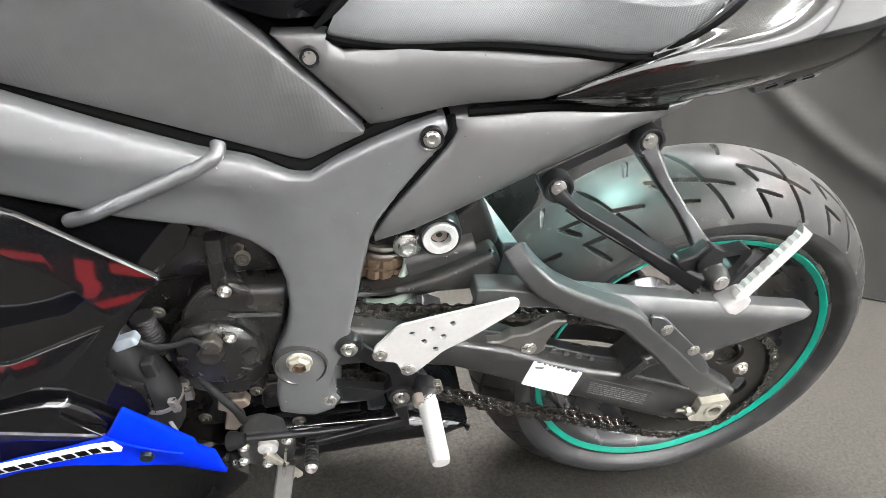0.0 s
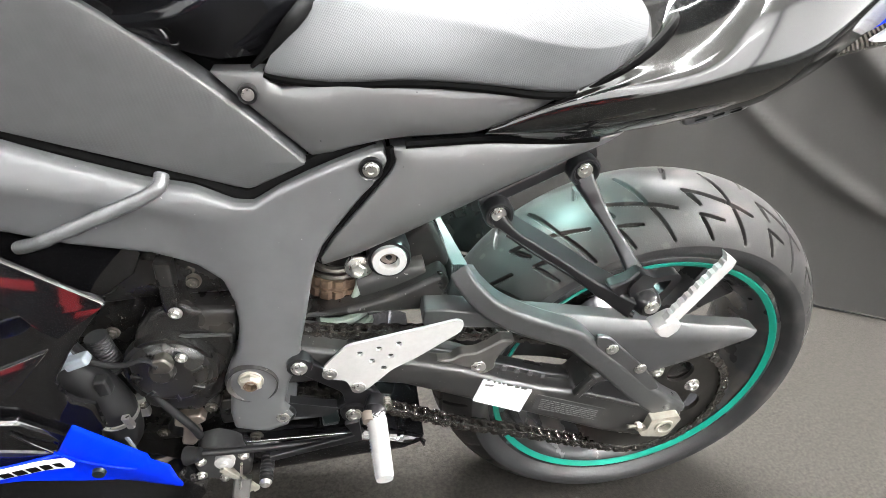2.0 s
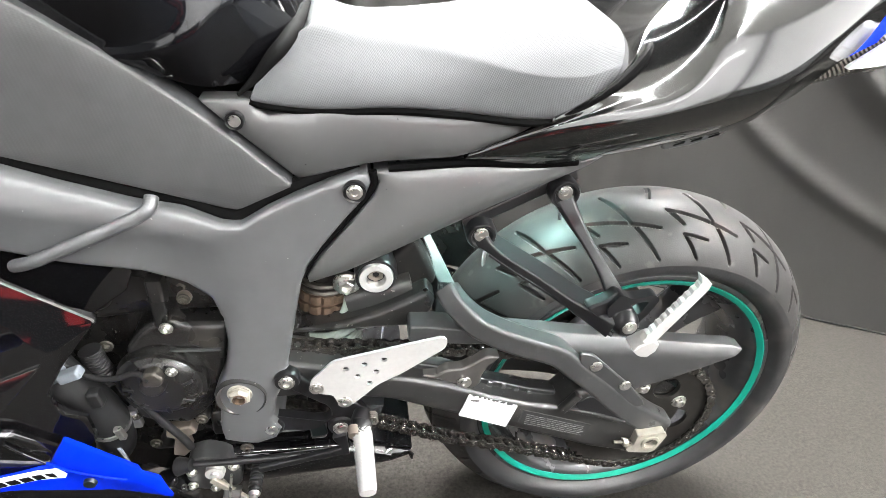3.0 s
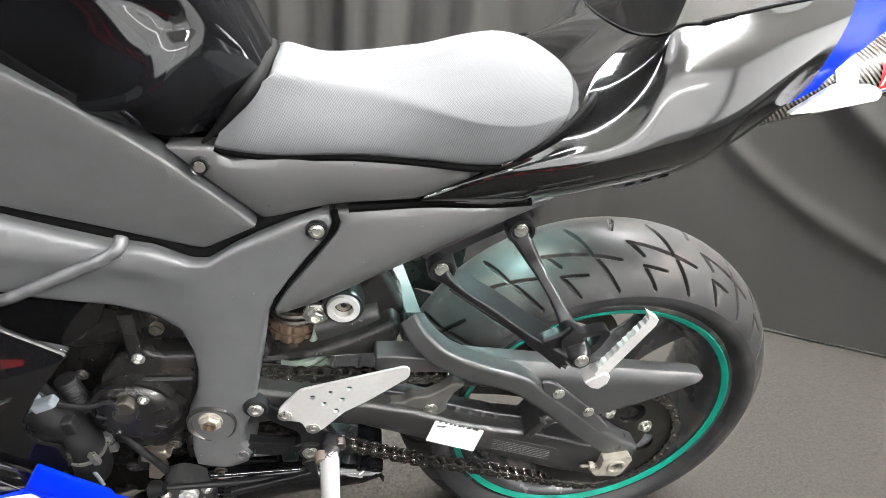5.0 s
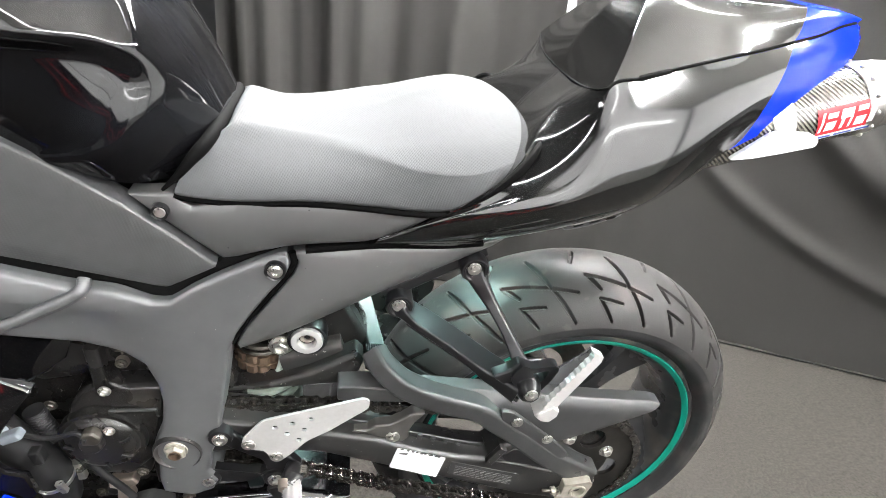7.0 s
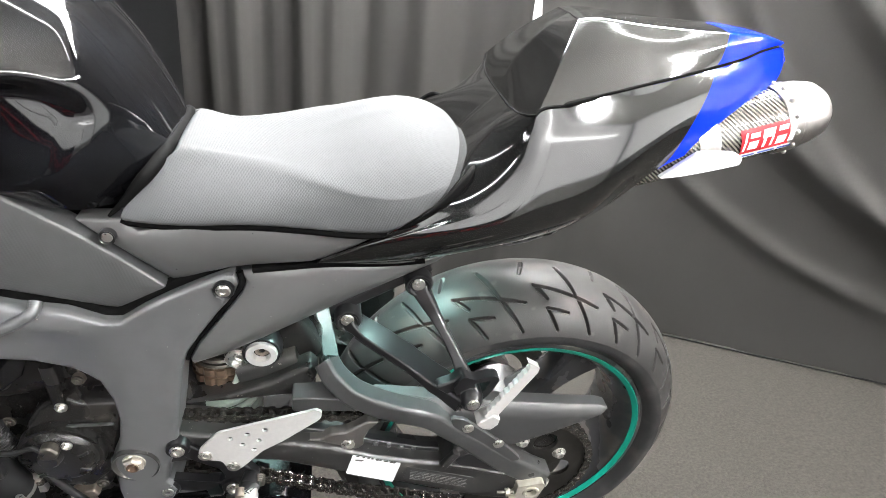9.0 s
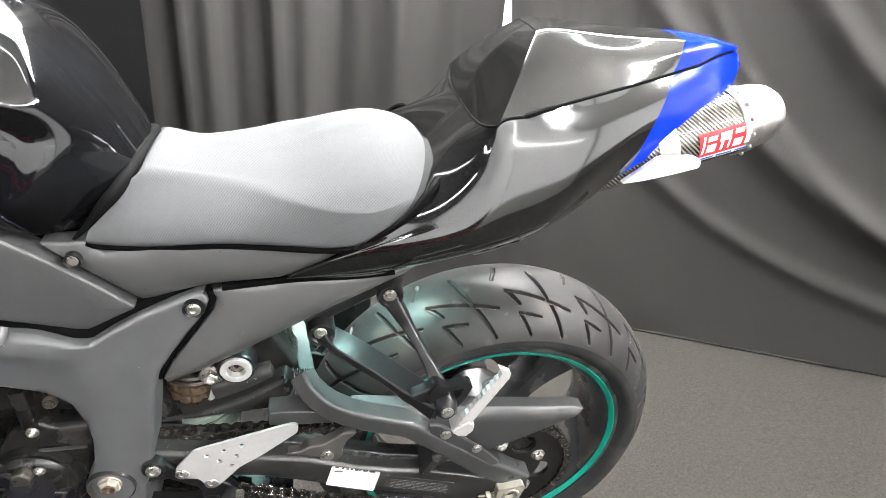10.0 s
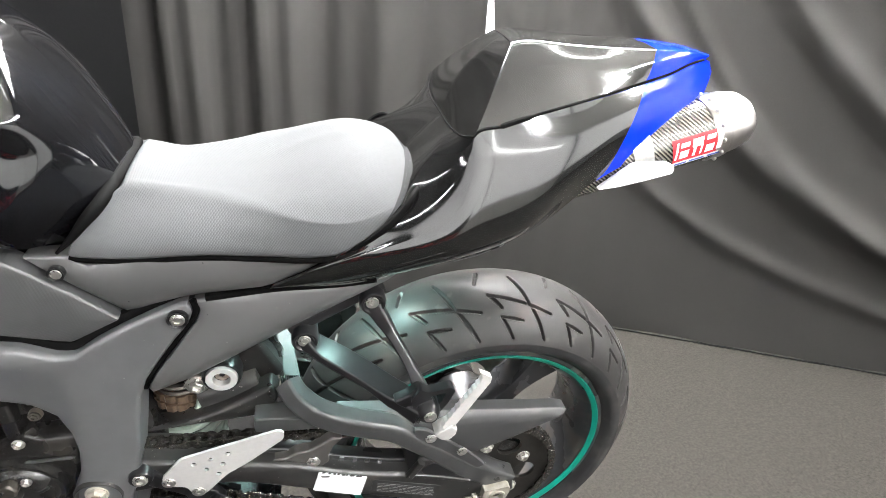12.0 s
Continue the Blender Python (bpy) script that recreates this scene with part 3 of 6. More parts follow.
def spoke(angle):
    bm = bmesh.new()
    rows = []
    for t in range(9):
        k = t / 8
        r = 0.045 + k * 0.16
        half = 0.030 - 0.012 * math.sin(math.pi * min(1, k * 1.1)) + 0.014 * k * k
        deep = 0.032 - 0.008 * k
        bend = 0.10 * k
        a = angle + bend
        c, s_ = math.cos(a), math.sin(a)
        sec = []
        for u, v in ((-1, -0.6), (-0.7, -1), (0.7, -1), (1, -0.6), (1, 0.6), (0.7, 1), (-0.7, 1), (-1, 0.6)):
            x, z = half * u, r
            sec.append((x * c + z * s_, v * deep, -x * s_ + z * c))
        rows.append(sec)
    skin(bm, rows, closed=True, caps=True)
    return bm


for k in range(3):
    part("spoke", spoke(radians(35 + 120 * k)), M_RIM, wheel)
part("brake_disc", lathe([(0.082, 0.065), (0.082, 0.11), (0.087, 0.11), (0.087, 0.065)], n=48, shut=True), M_GRIME, wheel)

# ---------------------------------------------------------------- frame and panels
def y_frame(x, z):
    y = -0.139 + 0.091 * x + 0.079 * z
    crease = 0.642 - 0.20 * (x + 0.62)
    k = max(0, min(1, (-0.530 - x) / 0.07))
    k = k * k * (3 - 2 * k)
    q = z - crease
    if q > 0:
        return y + 0.28 * q * k
    # under the crease the flank is hollowed, and runs out towards the lower edge
    return y + 0.0125 * (1 - math.exp(q / 0.028)) * k


FRAME = [(-0.88, 0.748), (-0.80, 0.722), (-0.722, 0.695), (-0.683, 0.682), (-0.623, 0.664), (-0.582, 0.656), (-0.548, 0.643), (-0.530, 0.642), (-0.505, 0.658), (-0.478, 0.672), (-0.442, 0.688),
         (-0.418, 0.697), (-0.409, 0.697), (-0.404, 0.686), (-0.411, 0.668), (-0.430, 0.645), (-0.452, 0.615), (-0.467, 0.592), (-0.474, 0.572), (-0.480, 0.535), (-0.487, 0.489), (-0.492, 0.460),
         (-0.488, 0.444), (-0.498, 0.428), (-0.506, 0.410), (-0.510, 0.382), (-0.500, 0.362), (-0.508, 0.345), (-0.530, 0.338), (-0.571, 0.342), (-0.574, 0.365), (-0.571, 0.395), (-0.577, 0.413),
         (-0.570, 0.435), (-0.559, 0.460), (-0.554, 0.496), (-0.556, 0.527), (-0.566, 0.555), (-0.588, 0.571), (-0.626, 0.587), (-0.694, 0.600), (-0.734, 0.613), (-0.80, 0.632), (-0.88, 0.655)]
frame_part = part("frame", slab(FRAME, y_frame, 0.05, 0.006, 0.007), M_FRAME, motorcycle, "satin grey cast aluminium frame")
# unseen black block behind the panels, which gives their gaps a painted shade
part("gap_backing", slab(rounded([(-0.95, 0.86), (-0.66, 0.80), (-0.55, 0.755), (-0.25, 0.765), (-0.30, 0.725), (-0.20, 0.715), (-0.42, 0.60), (-0.49, 0.585), (-0.60, 0.60), (-0.95, 0.70)], 0.01), -0.080, 0.16, 0.004), M_DARK, motorcycle)

# shade of the open joint over the frame, put in as a black strip
EDGE = [(x, y_frame(x, z) + 0.021, z + 0.0030) for x, z in FRAME[1:12]]
part("joint_shade", sweep(spl(EDGE, 4), 0.0085, 8), M_DARK, motorcycle, "black strip for the shade in the joint above the frame")

TEX = [(-0.86, 0.930), (-0.76, 0.880), (-0.662, 0.822), (-0.617, 0.794), (-0.580, 0.767), (-0.562, 0.753), (-0.521, 0.719), (-0.480, 0.682), (-0.482, 0.677), (-0.528, 0.652), (-0.534, 0.650), (-0.547, 0.652), (-0.594, 0.666), (-0.638, 0.679), (-0.718, 0.702), (-0.86, 0.743)]
tex_panel = part("side_panel", slab(inset(TEX, 0.001), lambda x, z: -0.122 - 0.06 * max(0, -0.55 - x), 0.03, 0.0035, 0.03), M_PANEL, motorcycle, "textured dark grey plastic side panel")

y_mid = lambda x, z: -0.088 - 0.104 * x - 0.118 * z + 1.2 * (z - 0.728 - 0.10 * (x + 0.40)) ** 2
MID = [(-0.561, 0.757), (-0.514, 0.763), (-0.509, 0.755), (-0.500, 0.750), (-0.481, 0.754), (-0.442, 0.763), (-0.394, 0.766), (-0.345, 0.768), (-0.295, 0.771), (-0.251, 0.775), (-0.247, 0.771), (-0.279, 0.748),
       (-0.315, 0.727), (-0.327, 0.722), (-0.390, 0.711), (-0.410, 0.706), (-0.442, 0.694), (-0.474, 0.680), (-0.479, 0.684), (-0.522, 0.722)]
mid_cover = part("seat_side_cover", slab(inset(MID, 0.0008), y_mid, 0.03, 0.0022, 0.015, 0.008, 0.03), M_COVER, motorcycle, "satin black plastic cover below the seat")

SUB = [(-0.404, 0.698), (-0.389, 0.702), (-0.312, 0.711), (-0.243, 0.713), (-0.197, 0.718), (-0.165, 0.726), (-0.182, 0.709), (-0.214, 0.691), (-0.269, 0.662), (-0.324, 0.629), (-0.381, 0.594), (-0.428, 0.568),
       (-0.468, 0.555), (-0.470, 0.568), (-0.456, 0.597), (-0.428, 0.636), (-0.403, 0.672), (-0.398, 0.686)]


def y_sub(x, z):
    """Rolled under along its lower edge and gently domed above it."""
    h = z - (0.554 + 0.565 * (x + 0.470))
    return -0.1285 + 1.6 * max(0, 0.030 - h) ** 1.5 + 1.3 * max(0, h - 0.032) ** 2


sub_cover = part("subframe_cover", slab(inset(SUB, 0.0008), y_sub, 0.05, 0.0022, 0.010, 0.006, 0.03), M_COVER, motorcycle, "satin black plastic subframe cover")

# the same black strips for shade in the gaps round the subframe cover
part("joint_shade", sweep(spl([(x, -0.119, z + 0.0015) for x, z in SUB[1:5]], 4), 0.0050, 8), M_DARK, motorcycle, "black strip for the shade between the covers")
part("joint_shade", sweep(spl([(x - 0.004, -0.116, z) for x, z in SUB[13:]] + [(-0.404, -0.116, 0.698)], 4), 0.0042, 8), M_DARK, motorcycle, "black strip for the shade between cover and frame")

# ---------------------------------------------------------------- seat
#        x      half   bottom  crease (y, z)    top    shear of the lower edge
SEAT = [(-0.469, 0.106, 0.778, 0.058, 0.812, 0.816, -0.034), (-0.466, 0.114, 0.770, 0.063, 0.817, 0.822, -0.044), (-0.456, 0.118, 0.765, 0.062, 0.817, 0.824, -0.052), (-0.42, 0.122, 0.763, 0.060, 0.812, 0.814, -0.036),
        (-0.37, 0.135, 0.773, 0.078, 0.813, 0.816, -0.016), (-0.32, 0.146, 0.776, 0.110, 0.814, 0.826, -0.004), (-0.27, 0.151, 0.775, 0.134, 0.812, 0.846, 0.0), (-0.225, 0.150, 0.781, 0.137, 0.814, 0.858, 0.0),
        (-0.19, 0.140, 0.799, 0.124, 0.821, 0.855, 0.0), (-0.165, 0.121, 0.811, 0.106, 0.824, 0.844, 0.0), (-0.148, 0.09, 0.816, 0.078, 0.828, 0.833, 0.0), (-0.140, 0.05, 0.818, 0.042, 0.825, 0.828, 0.0)]


def seat_mesh():
    one = spl([Vector(t[0:3]) for t in SEAT], 5)
    two = spl([Vector(t[3:6]) for t in SEAT], 5)
    three = spl([Vector((t[6], 0, 0)) for t in SEAT], 5)
    rows = []
    for p, q, e in zip(one, two, three):
        x, half, zb, yc, zc, zt, sh = p.x, p.y, p.z, q.x, q.y, q.z, e.x
        high = zc - zb
        sec = [(x + sh, -half * 0.93, zb - 0.008), (x + sh, -half, zb), (x + sh * 0.75, -(half + 0.0030 - 0.36 * (half - yc)), zb + 0.42 * high), (x + sh * 0.30, -(yc + 0.0030 + 0.20 * (half - yc)), zb + 0.82 * high),
               (x, -yc, zc), (x, -yc * 0.80, zc + (zt - zc) * 0.42), (x, -yc * 0.45, zc + (zt - zc) * 0.84), (x, 0, zt)]
        half_row = [tuple(p_) for p_ in spl(sec, 5)]
        rows.append(half_row + [(a, -b, c) for a, b, c in reversed(half_row[:-1])])
    bm = bmesh.new()
    skin(bm, rows, caps=True)
    return bm


seat = part("seat", seat_mesh(), M_SEAT, motorcycle, "grey textured vinyl rider seat", 60)
# shade of the gap below the seat, put in as a black tube
PIPE = []
for x, half, zb, yc, zc, zt, sh in SEAT:
    PIPE.append((x + sh, -half + 0.004, zb - 0.007))
for x, half, zb, yc, zc, zt, sh in reversed(SEAT):
    PIPE.append((x + sh, half - 0.004, zb - 0.007))
part("seat_gap_shade", sweep(spl(PIPE, 3), 0.0042, 8), M_DARK, motorcycle)

# dark gap between seat and tail, its shade drawn as a tapered black strip
BACK = spl([(-0.150, -0.104, 0.838), (-0.158, -0.120, 0.838), (-0.166, -0.133, 0.833), (-0.179, -0.142, 0.820), (-0.198, -0.149, 0.804), (-0.221, -0.151, 0.787), (-0.245, -0.149, 0.774)], 4)
for side in (1, -1):
    part("rear_gap_shade", sweep([Vector((p.x, p.y * side, p.z)) for p in BACK], [0.001 + 0.0036 * math.sin(math.pi * k / (len(BACK) - 1)) for k in range(len(BACK))], 8), M_DARK, motorcycle, "black strip for the shade in the gap behind the seat")
TRIM = spl([(-0.524, -0.117, 0.766), (-0.510, -0.110, 0.779), (-0.497, -0.100, 0.794), (-0.485, -0.084, 0.806), (-0.477, -0.052, 0.815), (-0.474, 0.0, 0.817)], 5)
RIMS = [0.0015 + 0.0055 * min(1, k / 12) for k in range(len(TRIM))]
part("seat_nose_trim", sweep(TRIM + [Vector((p.x, -p.y, p.z)) for p in reversed(TRIM[:-1])], RIMS + RIMS[-2::-1], 12), M_DARK, motorcycle, "matt black rubber trim at the seat's nose")

# ---------------------------------------------------------------- fuel tank
def knee(x, z):
    """The hollow for the rider's knee, which leans in towards its top, and the rounded rim round it."""
    g = max(0, (x + 0.66 + 0.60 * max(0, 0.865 - z)) / 0.150) ** 3 + abs((z - 0.850) / 0.063) ** 3
    d = (1 - g ** (1 / 3)) * 0.085
    if d < 0:
        return -0.0026 * max(0, 1 + d / 0.024) ** 2
    deep = 0.003 + 1.4 * max(0, z - 0.797) ** 2
    t = min(1, d / (0.014 + 0.8 * deep))
    return -0.0026 + (0.0026 + deep) * t * t * (3 - 2 * t)


def tank_mesh():
    # stations along the machine: x, then (y, z) from the lower edge over the flank to the middle of the top
    st = [(-0.462, [(-0.030, 0.772), (-0.034, 0.778), (-0.034, 0.783), (-0.028, 0.790), (-0.016, 0.794), (0, 0.796)]),
          (-0.473, [(-0.054, 0.773), (-0.058, 0.785), (-0.056, 0.798), (-0.046, 0.812), (-0.028, 0.819), (0, 0.822)]),
          (-0.493, [(-0.076, 0.772), (-0.082, 0.793), (-0.080, 0.820), (-0.066, 0.848), (-0.040, 0.862), (0, 0.867)]),
          (-0.531, [(-0.104, 0.771), (-0.111, 0.798), (-0.114, 0.845), (-0.097, 0.895), (-0.055, 0.924), (0, 0.932)]),
          (-0.558, [(-0.116, 0.772), (-0.126, 0.800), (-0.130, 0.850), (-0.112, 0.910), (-0.065, 0.950), (0, 0.964)]),
          (-0.605, [(-0.119, 0.786), (-0.128, 0.812), (-0.140, 0.865), (-0.142, 0.925), (-0.085, 0.975), (0, 0.990)]),
          (-0.68, [(-0.118, 0.815), (-0.124, 0.840), (-0.142, 0.890), (-0.160, 0.950), (-0.10, 1.005), (0, 1.022)]),
          (-0.78, [(-0.118, 0.855), (-0.128, 0.882), (-0.150, 0.925), (-0.170, 0.975), (-0.11, 1.025), (0, 1.04)]),
          (-0.95, [(-0.10, 0.90), (-0.128, 0.925), (-0.140, 0.955), (-0.150, 0.985), (-0.10, 1.02), (0, 1.03)])]
    lines = []
    for k in range(6):
        lines.append(spl([Vector((x, sec[k][0], sec[k][1])) for x, sec in st], 30))
    rows = []
    for i in range(len(lines[0])):
        half = spl([lines[k][i] for k in range(6)], 20)
        for p in half:
            if p.y < -0.05:
                p.y += knee(p.x, p.z)
        rows.append(half + [Vector((p.x, -p.y, p.z)) for p in reversed(half[:-1])])
    bm = bmesh.new()
    skin(bm, rows, caps=True)
    return bm


part("fuel_tank", tank_mesh(), M_TANK, motorcycle, "glossy black fuel tank", 70)

# ---------------------------------------------------------------- tail
# stations of the flank: lower edge, rounded underside, crease, upper edge
TAIL = [[(-0.318, -0.130, 0.722), (-0.318, -0.137, 0.725), (-0.316, -0.138, 0.728), (-0.314, -0.136, 0.731)],
        [(-0.235, -0.128, 0.719), (-0.238, -0.150, 0.736), (-0.242, -0.157, 0.756), (-0.248, -0.153, 0.772)],
        [(-0.170, -0.126, 0.731), (-0.176, -0.154, 0.751), (-0.182, -0.163, 0.774), (-0.190, -0.154, 0.793)],
        [(-0.115, -0.122, 0.742), (-0.120, -0.154, 0.765), (-0.128, -0.163, 0.791), (-0.134, -0.151, 0.811)],
        [(-0.088, -0.119, 0.747), (-0.094, -0.151, 0.771), (-0.102, -0.161, 0.797), (-0.110, -0.138, 0.846)],
        [(-0.062, -0.116, 0.753), (-0.068, -0.147, 0.776), (-0.076, -0.158, 0.802), (-0.100, -0.120, 0.899)],
        [(-0.030, -0.110, 0.761), (-0.034, -0.142, 0.786), (-0.040, -0.151, 0.812), (-0.066, -0.114, 0.909)],
        [(-0.004, -0.107, 0.775), (-0.006, -0.132, 0.802), (-0.008, -0.142, 0.831), (-0.033, -0.107, 0.918)],
        [(0.024, -0.106, 0.798), (0.020, -0.121, 0.824), (0.018, -0.129, 0.853), (0.025, -0.094, 0.931)],
        [(0.048, -0.103, 0.820), (0.052, -0.110, 0.850), (0.056, -0.112, 0.879), (0.084, -0.073, 0.940)],
        [(0.070, -0.099, 0.838), (0.082, -0.099, 0.871), (0.099, -0.090, 0.900), (0.128, -0.057, 0.948)],
        [(0.150, -0.074, 0.871), (0.150, -0.076, 0.893), (0.152, -0.070, 0.914), (0.167, -0.044, 0.956)],
        [(0.205, -0.047, 0.897), (0.206, -0.050, 0.911), (0.205, -0.049, 0.929), (0.200, -0.030, 0.965)],
        [(0.245, -0.018, 0.922), (0.248, -0.020, 0.931), (0.248, -0.020, 0.944), (0.234, -0.013, 0.969)],
        [(0.257, 0.001, 0.936), (0.259, 0.001, 0.943), (0.259, 0.001, 0.953), (0.250, 0.001, 0.966)]]
lines = [spl([s_[k] for s_ in TAIL], 8) for k in range(4)]
grid = []
for i in range(len(lines[0])):
    a, a2, b, c = (l[i] for l in lines)
    tall = min(1, (c - b).length / 0.06)
    bulge = (b + c) / 2 + Vector((0, -0.0040 * tall, 0.001 * tall))
    grid.append(spl([a, a2, b], 7)[:-1] + spl([b, bulge, c], 9))
BLUE_AT, SEAM_AT = 10 * 8, 5 * 8


def mirrored(half):
    return half + [Vector((p.x, -p.y, p.z)) for p in reversed(half[:-1])]


# saddle between the flanks, which rises behind the seat: edge, shoulder, seat line, middle
SADDLE = [[(-0.248, -0.153, 0.772), (-0.246, -0.1515, 0.776), (-0.244, -0.148, 0.777), (-0.2, 0, 0.765)],
          [(-0.19, -0.154, 0.793), (-0.1975, -0.1505, 0.7975), (-0.205, -0.145, 0.799), (-0.19, 0, 0.78)],
          [(-0.134, -0.151, 0.811), (-0.155, -0.1415, 0.82), (-0.176, -0.13, 0.826), (-0.172, 0, 0.808)],
          [(-0.11, -0.138, 0.846), (-0.131, -0.1175, 0.85), (-0.152, -0.095, 0.851), (-0.148, 0, 0.842)],
          [(-0.1, -0.12, 0.899), (-0.1045, -0.0885, 0.894), (-0.109, -0.055, 0.886), (-0.108, 0, 0.884)]]
sl = [spl([s_[k] for s_ in SADDLE], 8) for k in range(4)]
inboard = [spl([l[i] for l in sl], 7)[1:] for i in range(len(sl[0]))]


def faired(rounds):
    """Flank and saddle as one sheet, with the waves between its stations worn down; the borders stay."""
    n, wf, ws = len(grid), len(grid[0]), len(inboard[0])
    g = np.zeros((n, wf + ws, 3))
    live = np.zeros((n, wf + ws), bool)
    free = np.zeros((n, wf + ws), bool)
    for i in range(n):
        g[i, :wf] = [tuple(p) for p in grid[i]]
        live[i, :wf] = True
        free[i, 1:wf - 1] = 0 < i < n - 1
        if 8 <= i <= SEAM_AT:
            g[i, wf:] = [tuple(p) for p in inboard[i - 8]]
            live[i, wf:] = True
            if 8 < i < SEAM_AT:
                free[i, wf - 1:wf + ws - 8] = True
    for k in range(rounds):
        if k == 60:
            # the saddle is the smoothest part
            free[:, :wf - 4] = False
            free[SEAM_AT:] = False
        total = np.zeros_like(g)
        count = np.zeros(live.shape)
        for axis, step, weight in ((0, 1, 1.0), (0, -1, 1.0), (1, 1, 0.35), (1, -1, 0.35)):
            nb, ok = np.roll(g, step, axis), np.roll(live, step, axis).copy()
            ok[:, 0 if step == 1 else -1] &= axis == 0
            total += nb * (ok * weight)[..., None]
            count += ok * weight
        g = np.where(free[..., None], 0.5 * g + 0.5 * total / np.maximum(count, 1e-6)[..., None], g)
    return g, wf


SHEET, WF = faired(300)
for name, lo, hi, m, lab in (("tail_fairing", 0, BLUE_AT, M_TAIL, "glossy black tail fairing that rises behind the seat"), ("tail_tip", BLUE_AT, 14 * 8, M_BLUE, "blue painted tail tip")):
    bm = bmesh.new()
    for side in (1, -1):
        rows = []
        for i in range(lo, hi + 1):
            r = [Vector(p) for p in SHEET[i, :WF]]
            low = Vector((r[0].x, r[0].y * 0.75, r[0].z + 0.012))
            # behind the saddle the upper edge is folded in under the cowl
            fold = 1.0 if i >= SEAM_AT else 0.0
            top = Vector((r[-1].x, r[-1].y * (1 - 0.2 * fold), r[-1].z - 0.004 * fold))
            rows.append([Vector((p.x, p.y * side, p.z)) for p in [low] + r + ([top] if lo else [])])
        skin(bm, rows)
        if lo == 0:
            skin(bm, [[Vector((p[0], p[1] * side, p[2])) for p in SHEET[i, WF - 1:]] for i in range(8, SEAM_AT + 1)])
    bmesh.ops.remove_doubles(bm, verts=bm.verts, dist=1e-5)
    bmesh.ops.recalc_face_normals(bm, faces=bm.faces)
    part(name, bm, m, motorcycle, lab, 60)

# single-seat cowl: flank from the seam up to the top edge, front ridge first
COWL = [[(-0.099, -0.119, 0.902), (-0.084, -0.099, 0.926), (-0.064, -0.068, 0.955), (-0.044, -0.036, 0.980)],
        [(-0.066, -0.112, 0.912), (-0.052, -0.092, 0.934), (-0.036, -0.066, 0.961), (-0.020, -0.035, 0.984)],
        [(0.025, -0.092, 0.934), (0.028, -0.078, 0.948), (0.032, -0.060, 0.967), (0.036, -0.034, 0.9825)],
        [(0.084, -0.071, 0.943), (0.086, -0.063, 0.953), (0.090, -0.050, 0.969), (0.094, -0.032, 0.9815)],
        [(0.128, -0.055, 0.951), (0.134, -0.050, 0.959), (0.140, -0.042, 0.972), (0.147, -0.030, 0.982)],
        [(0.167, -0.042, 0.959), (0.172, -0.038, 0.966), (0.176, -0.033, 0.975), (0.182, -0.026, 0.981)],
        [(0.200, -0.028, 0.968), (0.204, -0.026, 0.972), (0.208, -0.023, 0.976), (0.212, -0.019, 0.979)],
        [(0.236, -0.010, 0.970), (0.238, -0.009, 0.972), (0.240, -0.008, 0.973), (0.242, -0.007, 0.9735)]]
cl = [spl([s_[k] for s_ in COWL], 8) for k in range(4)]
for name, lo, hi, m, lab in (("seat_cowl", 0, 32, M_TAIL, "glossy black single-seat cowl"), ("cowl_tip", 32, 56, M_BLUE, "blue painted cowl end")):
    bm = bmesh.new()
    rows = []
    for i in range(lo, hi + 1):
        a, b, c, d = (l[i] for l in cl)
        low = Vector((a.x, a.y + 0.004, a.z - 0.004))
        mid = d + Vector((0.002, -d.y, 0.0015))
        flank = spl([a, b, c, d], 6)
        rows.append(mirrored([low] + flank + [d.lerp(mid, 0.12) + Vector((0, 0, 0.0010)), d.lerp(mid, 0.5) + Vector((0, 0, 0.0006)), mid]))
    skin(bm, rows)
    if lo == 0:
        front = []
        top = rows[0][7]
        for k in range(len(flank)):
            p = rows[0][1 + k]
            t = k / (len(flank) - 1)
            mid = Vector((-0.108 + 0.064 * t - 0.012 * math.sin(math.pi * t), 0, 0.885 + 0.0965 * t + 0.006 * math.sin(math.pi * t)))
            sag = 1 - t
            front.append(mirrored(spl([p, p.lerp(mid, 0.25) + Vector((-0.004, 0, -0.0065)) * sag, p.lerp(mid, 0.6) + Vector((-0.004, 0, -0.0065)) * sag, mid], 5)))
        skin(bm, front)
        bmesh.ops.remove_doubles(bm, verts=bm.verts, dist=1e-5)
    part(name, bm, m, motorcycle, lab, 50)
SEAM = [p + Vector((0, 0.002, 0.0012)) for p in lines[3][SEAM_AT:13 * 8]]
part("cowl_seam", sweep(SEAM, 0.0019, 6), M_DARK, motorcycle)
part("cowl_seam", sweep(spl([(-0.100, 0.120, 0.9005), (-0.107, 0.09, 0.8905), (-0.110, 0.05, 0.8865), (-0.109, 0, 0.8848), (-0.110, -0.05, 0.8865), (-0.107, -0.09, 0.8905), (-0.100, -0.120, 0.9005)], 5), 0.0011, 6), M_DARK, motorcycle)
part("cowl_slot", sweep(spl([(-0.070, -0.1120, 0.9090), (-0.058, -0.1095, 0.9120), (-0.040, -0.1055, 0.9160), (-0.034, -0.1045, 0.9175)], 4), [0.0024] + [0.0038] * 11 + [0.0016], 8), M_DARK, motorcycle, "dark finger slot under the cowl")
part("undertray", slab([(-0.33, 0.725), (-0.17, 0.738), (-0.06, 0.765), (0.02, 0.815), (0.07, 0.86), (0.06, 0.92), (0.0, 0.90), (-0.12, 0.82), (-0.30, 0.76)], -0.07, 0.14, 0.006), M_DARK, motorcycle)
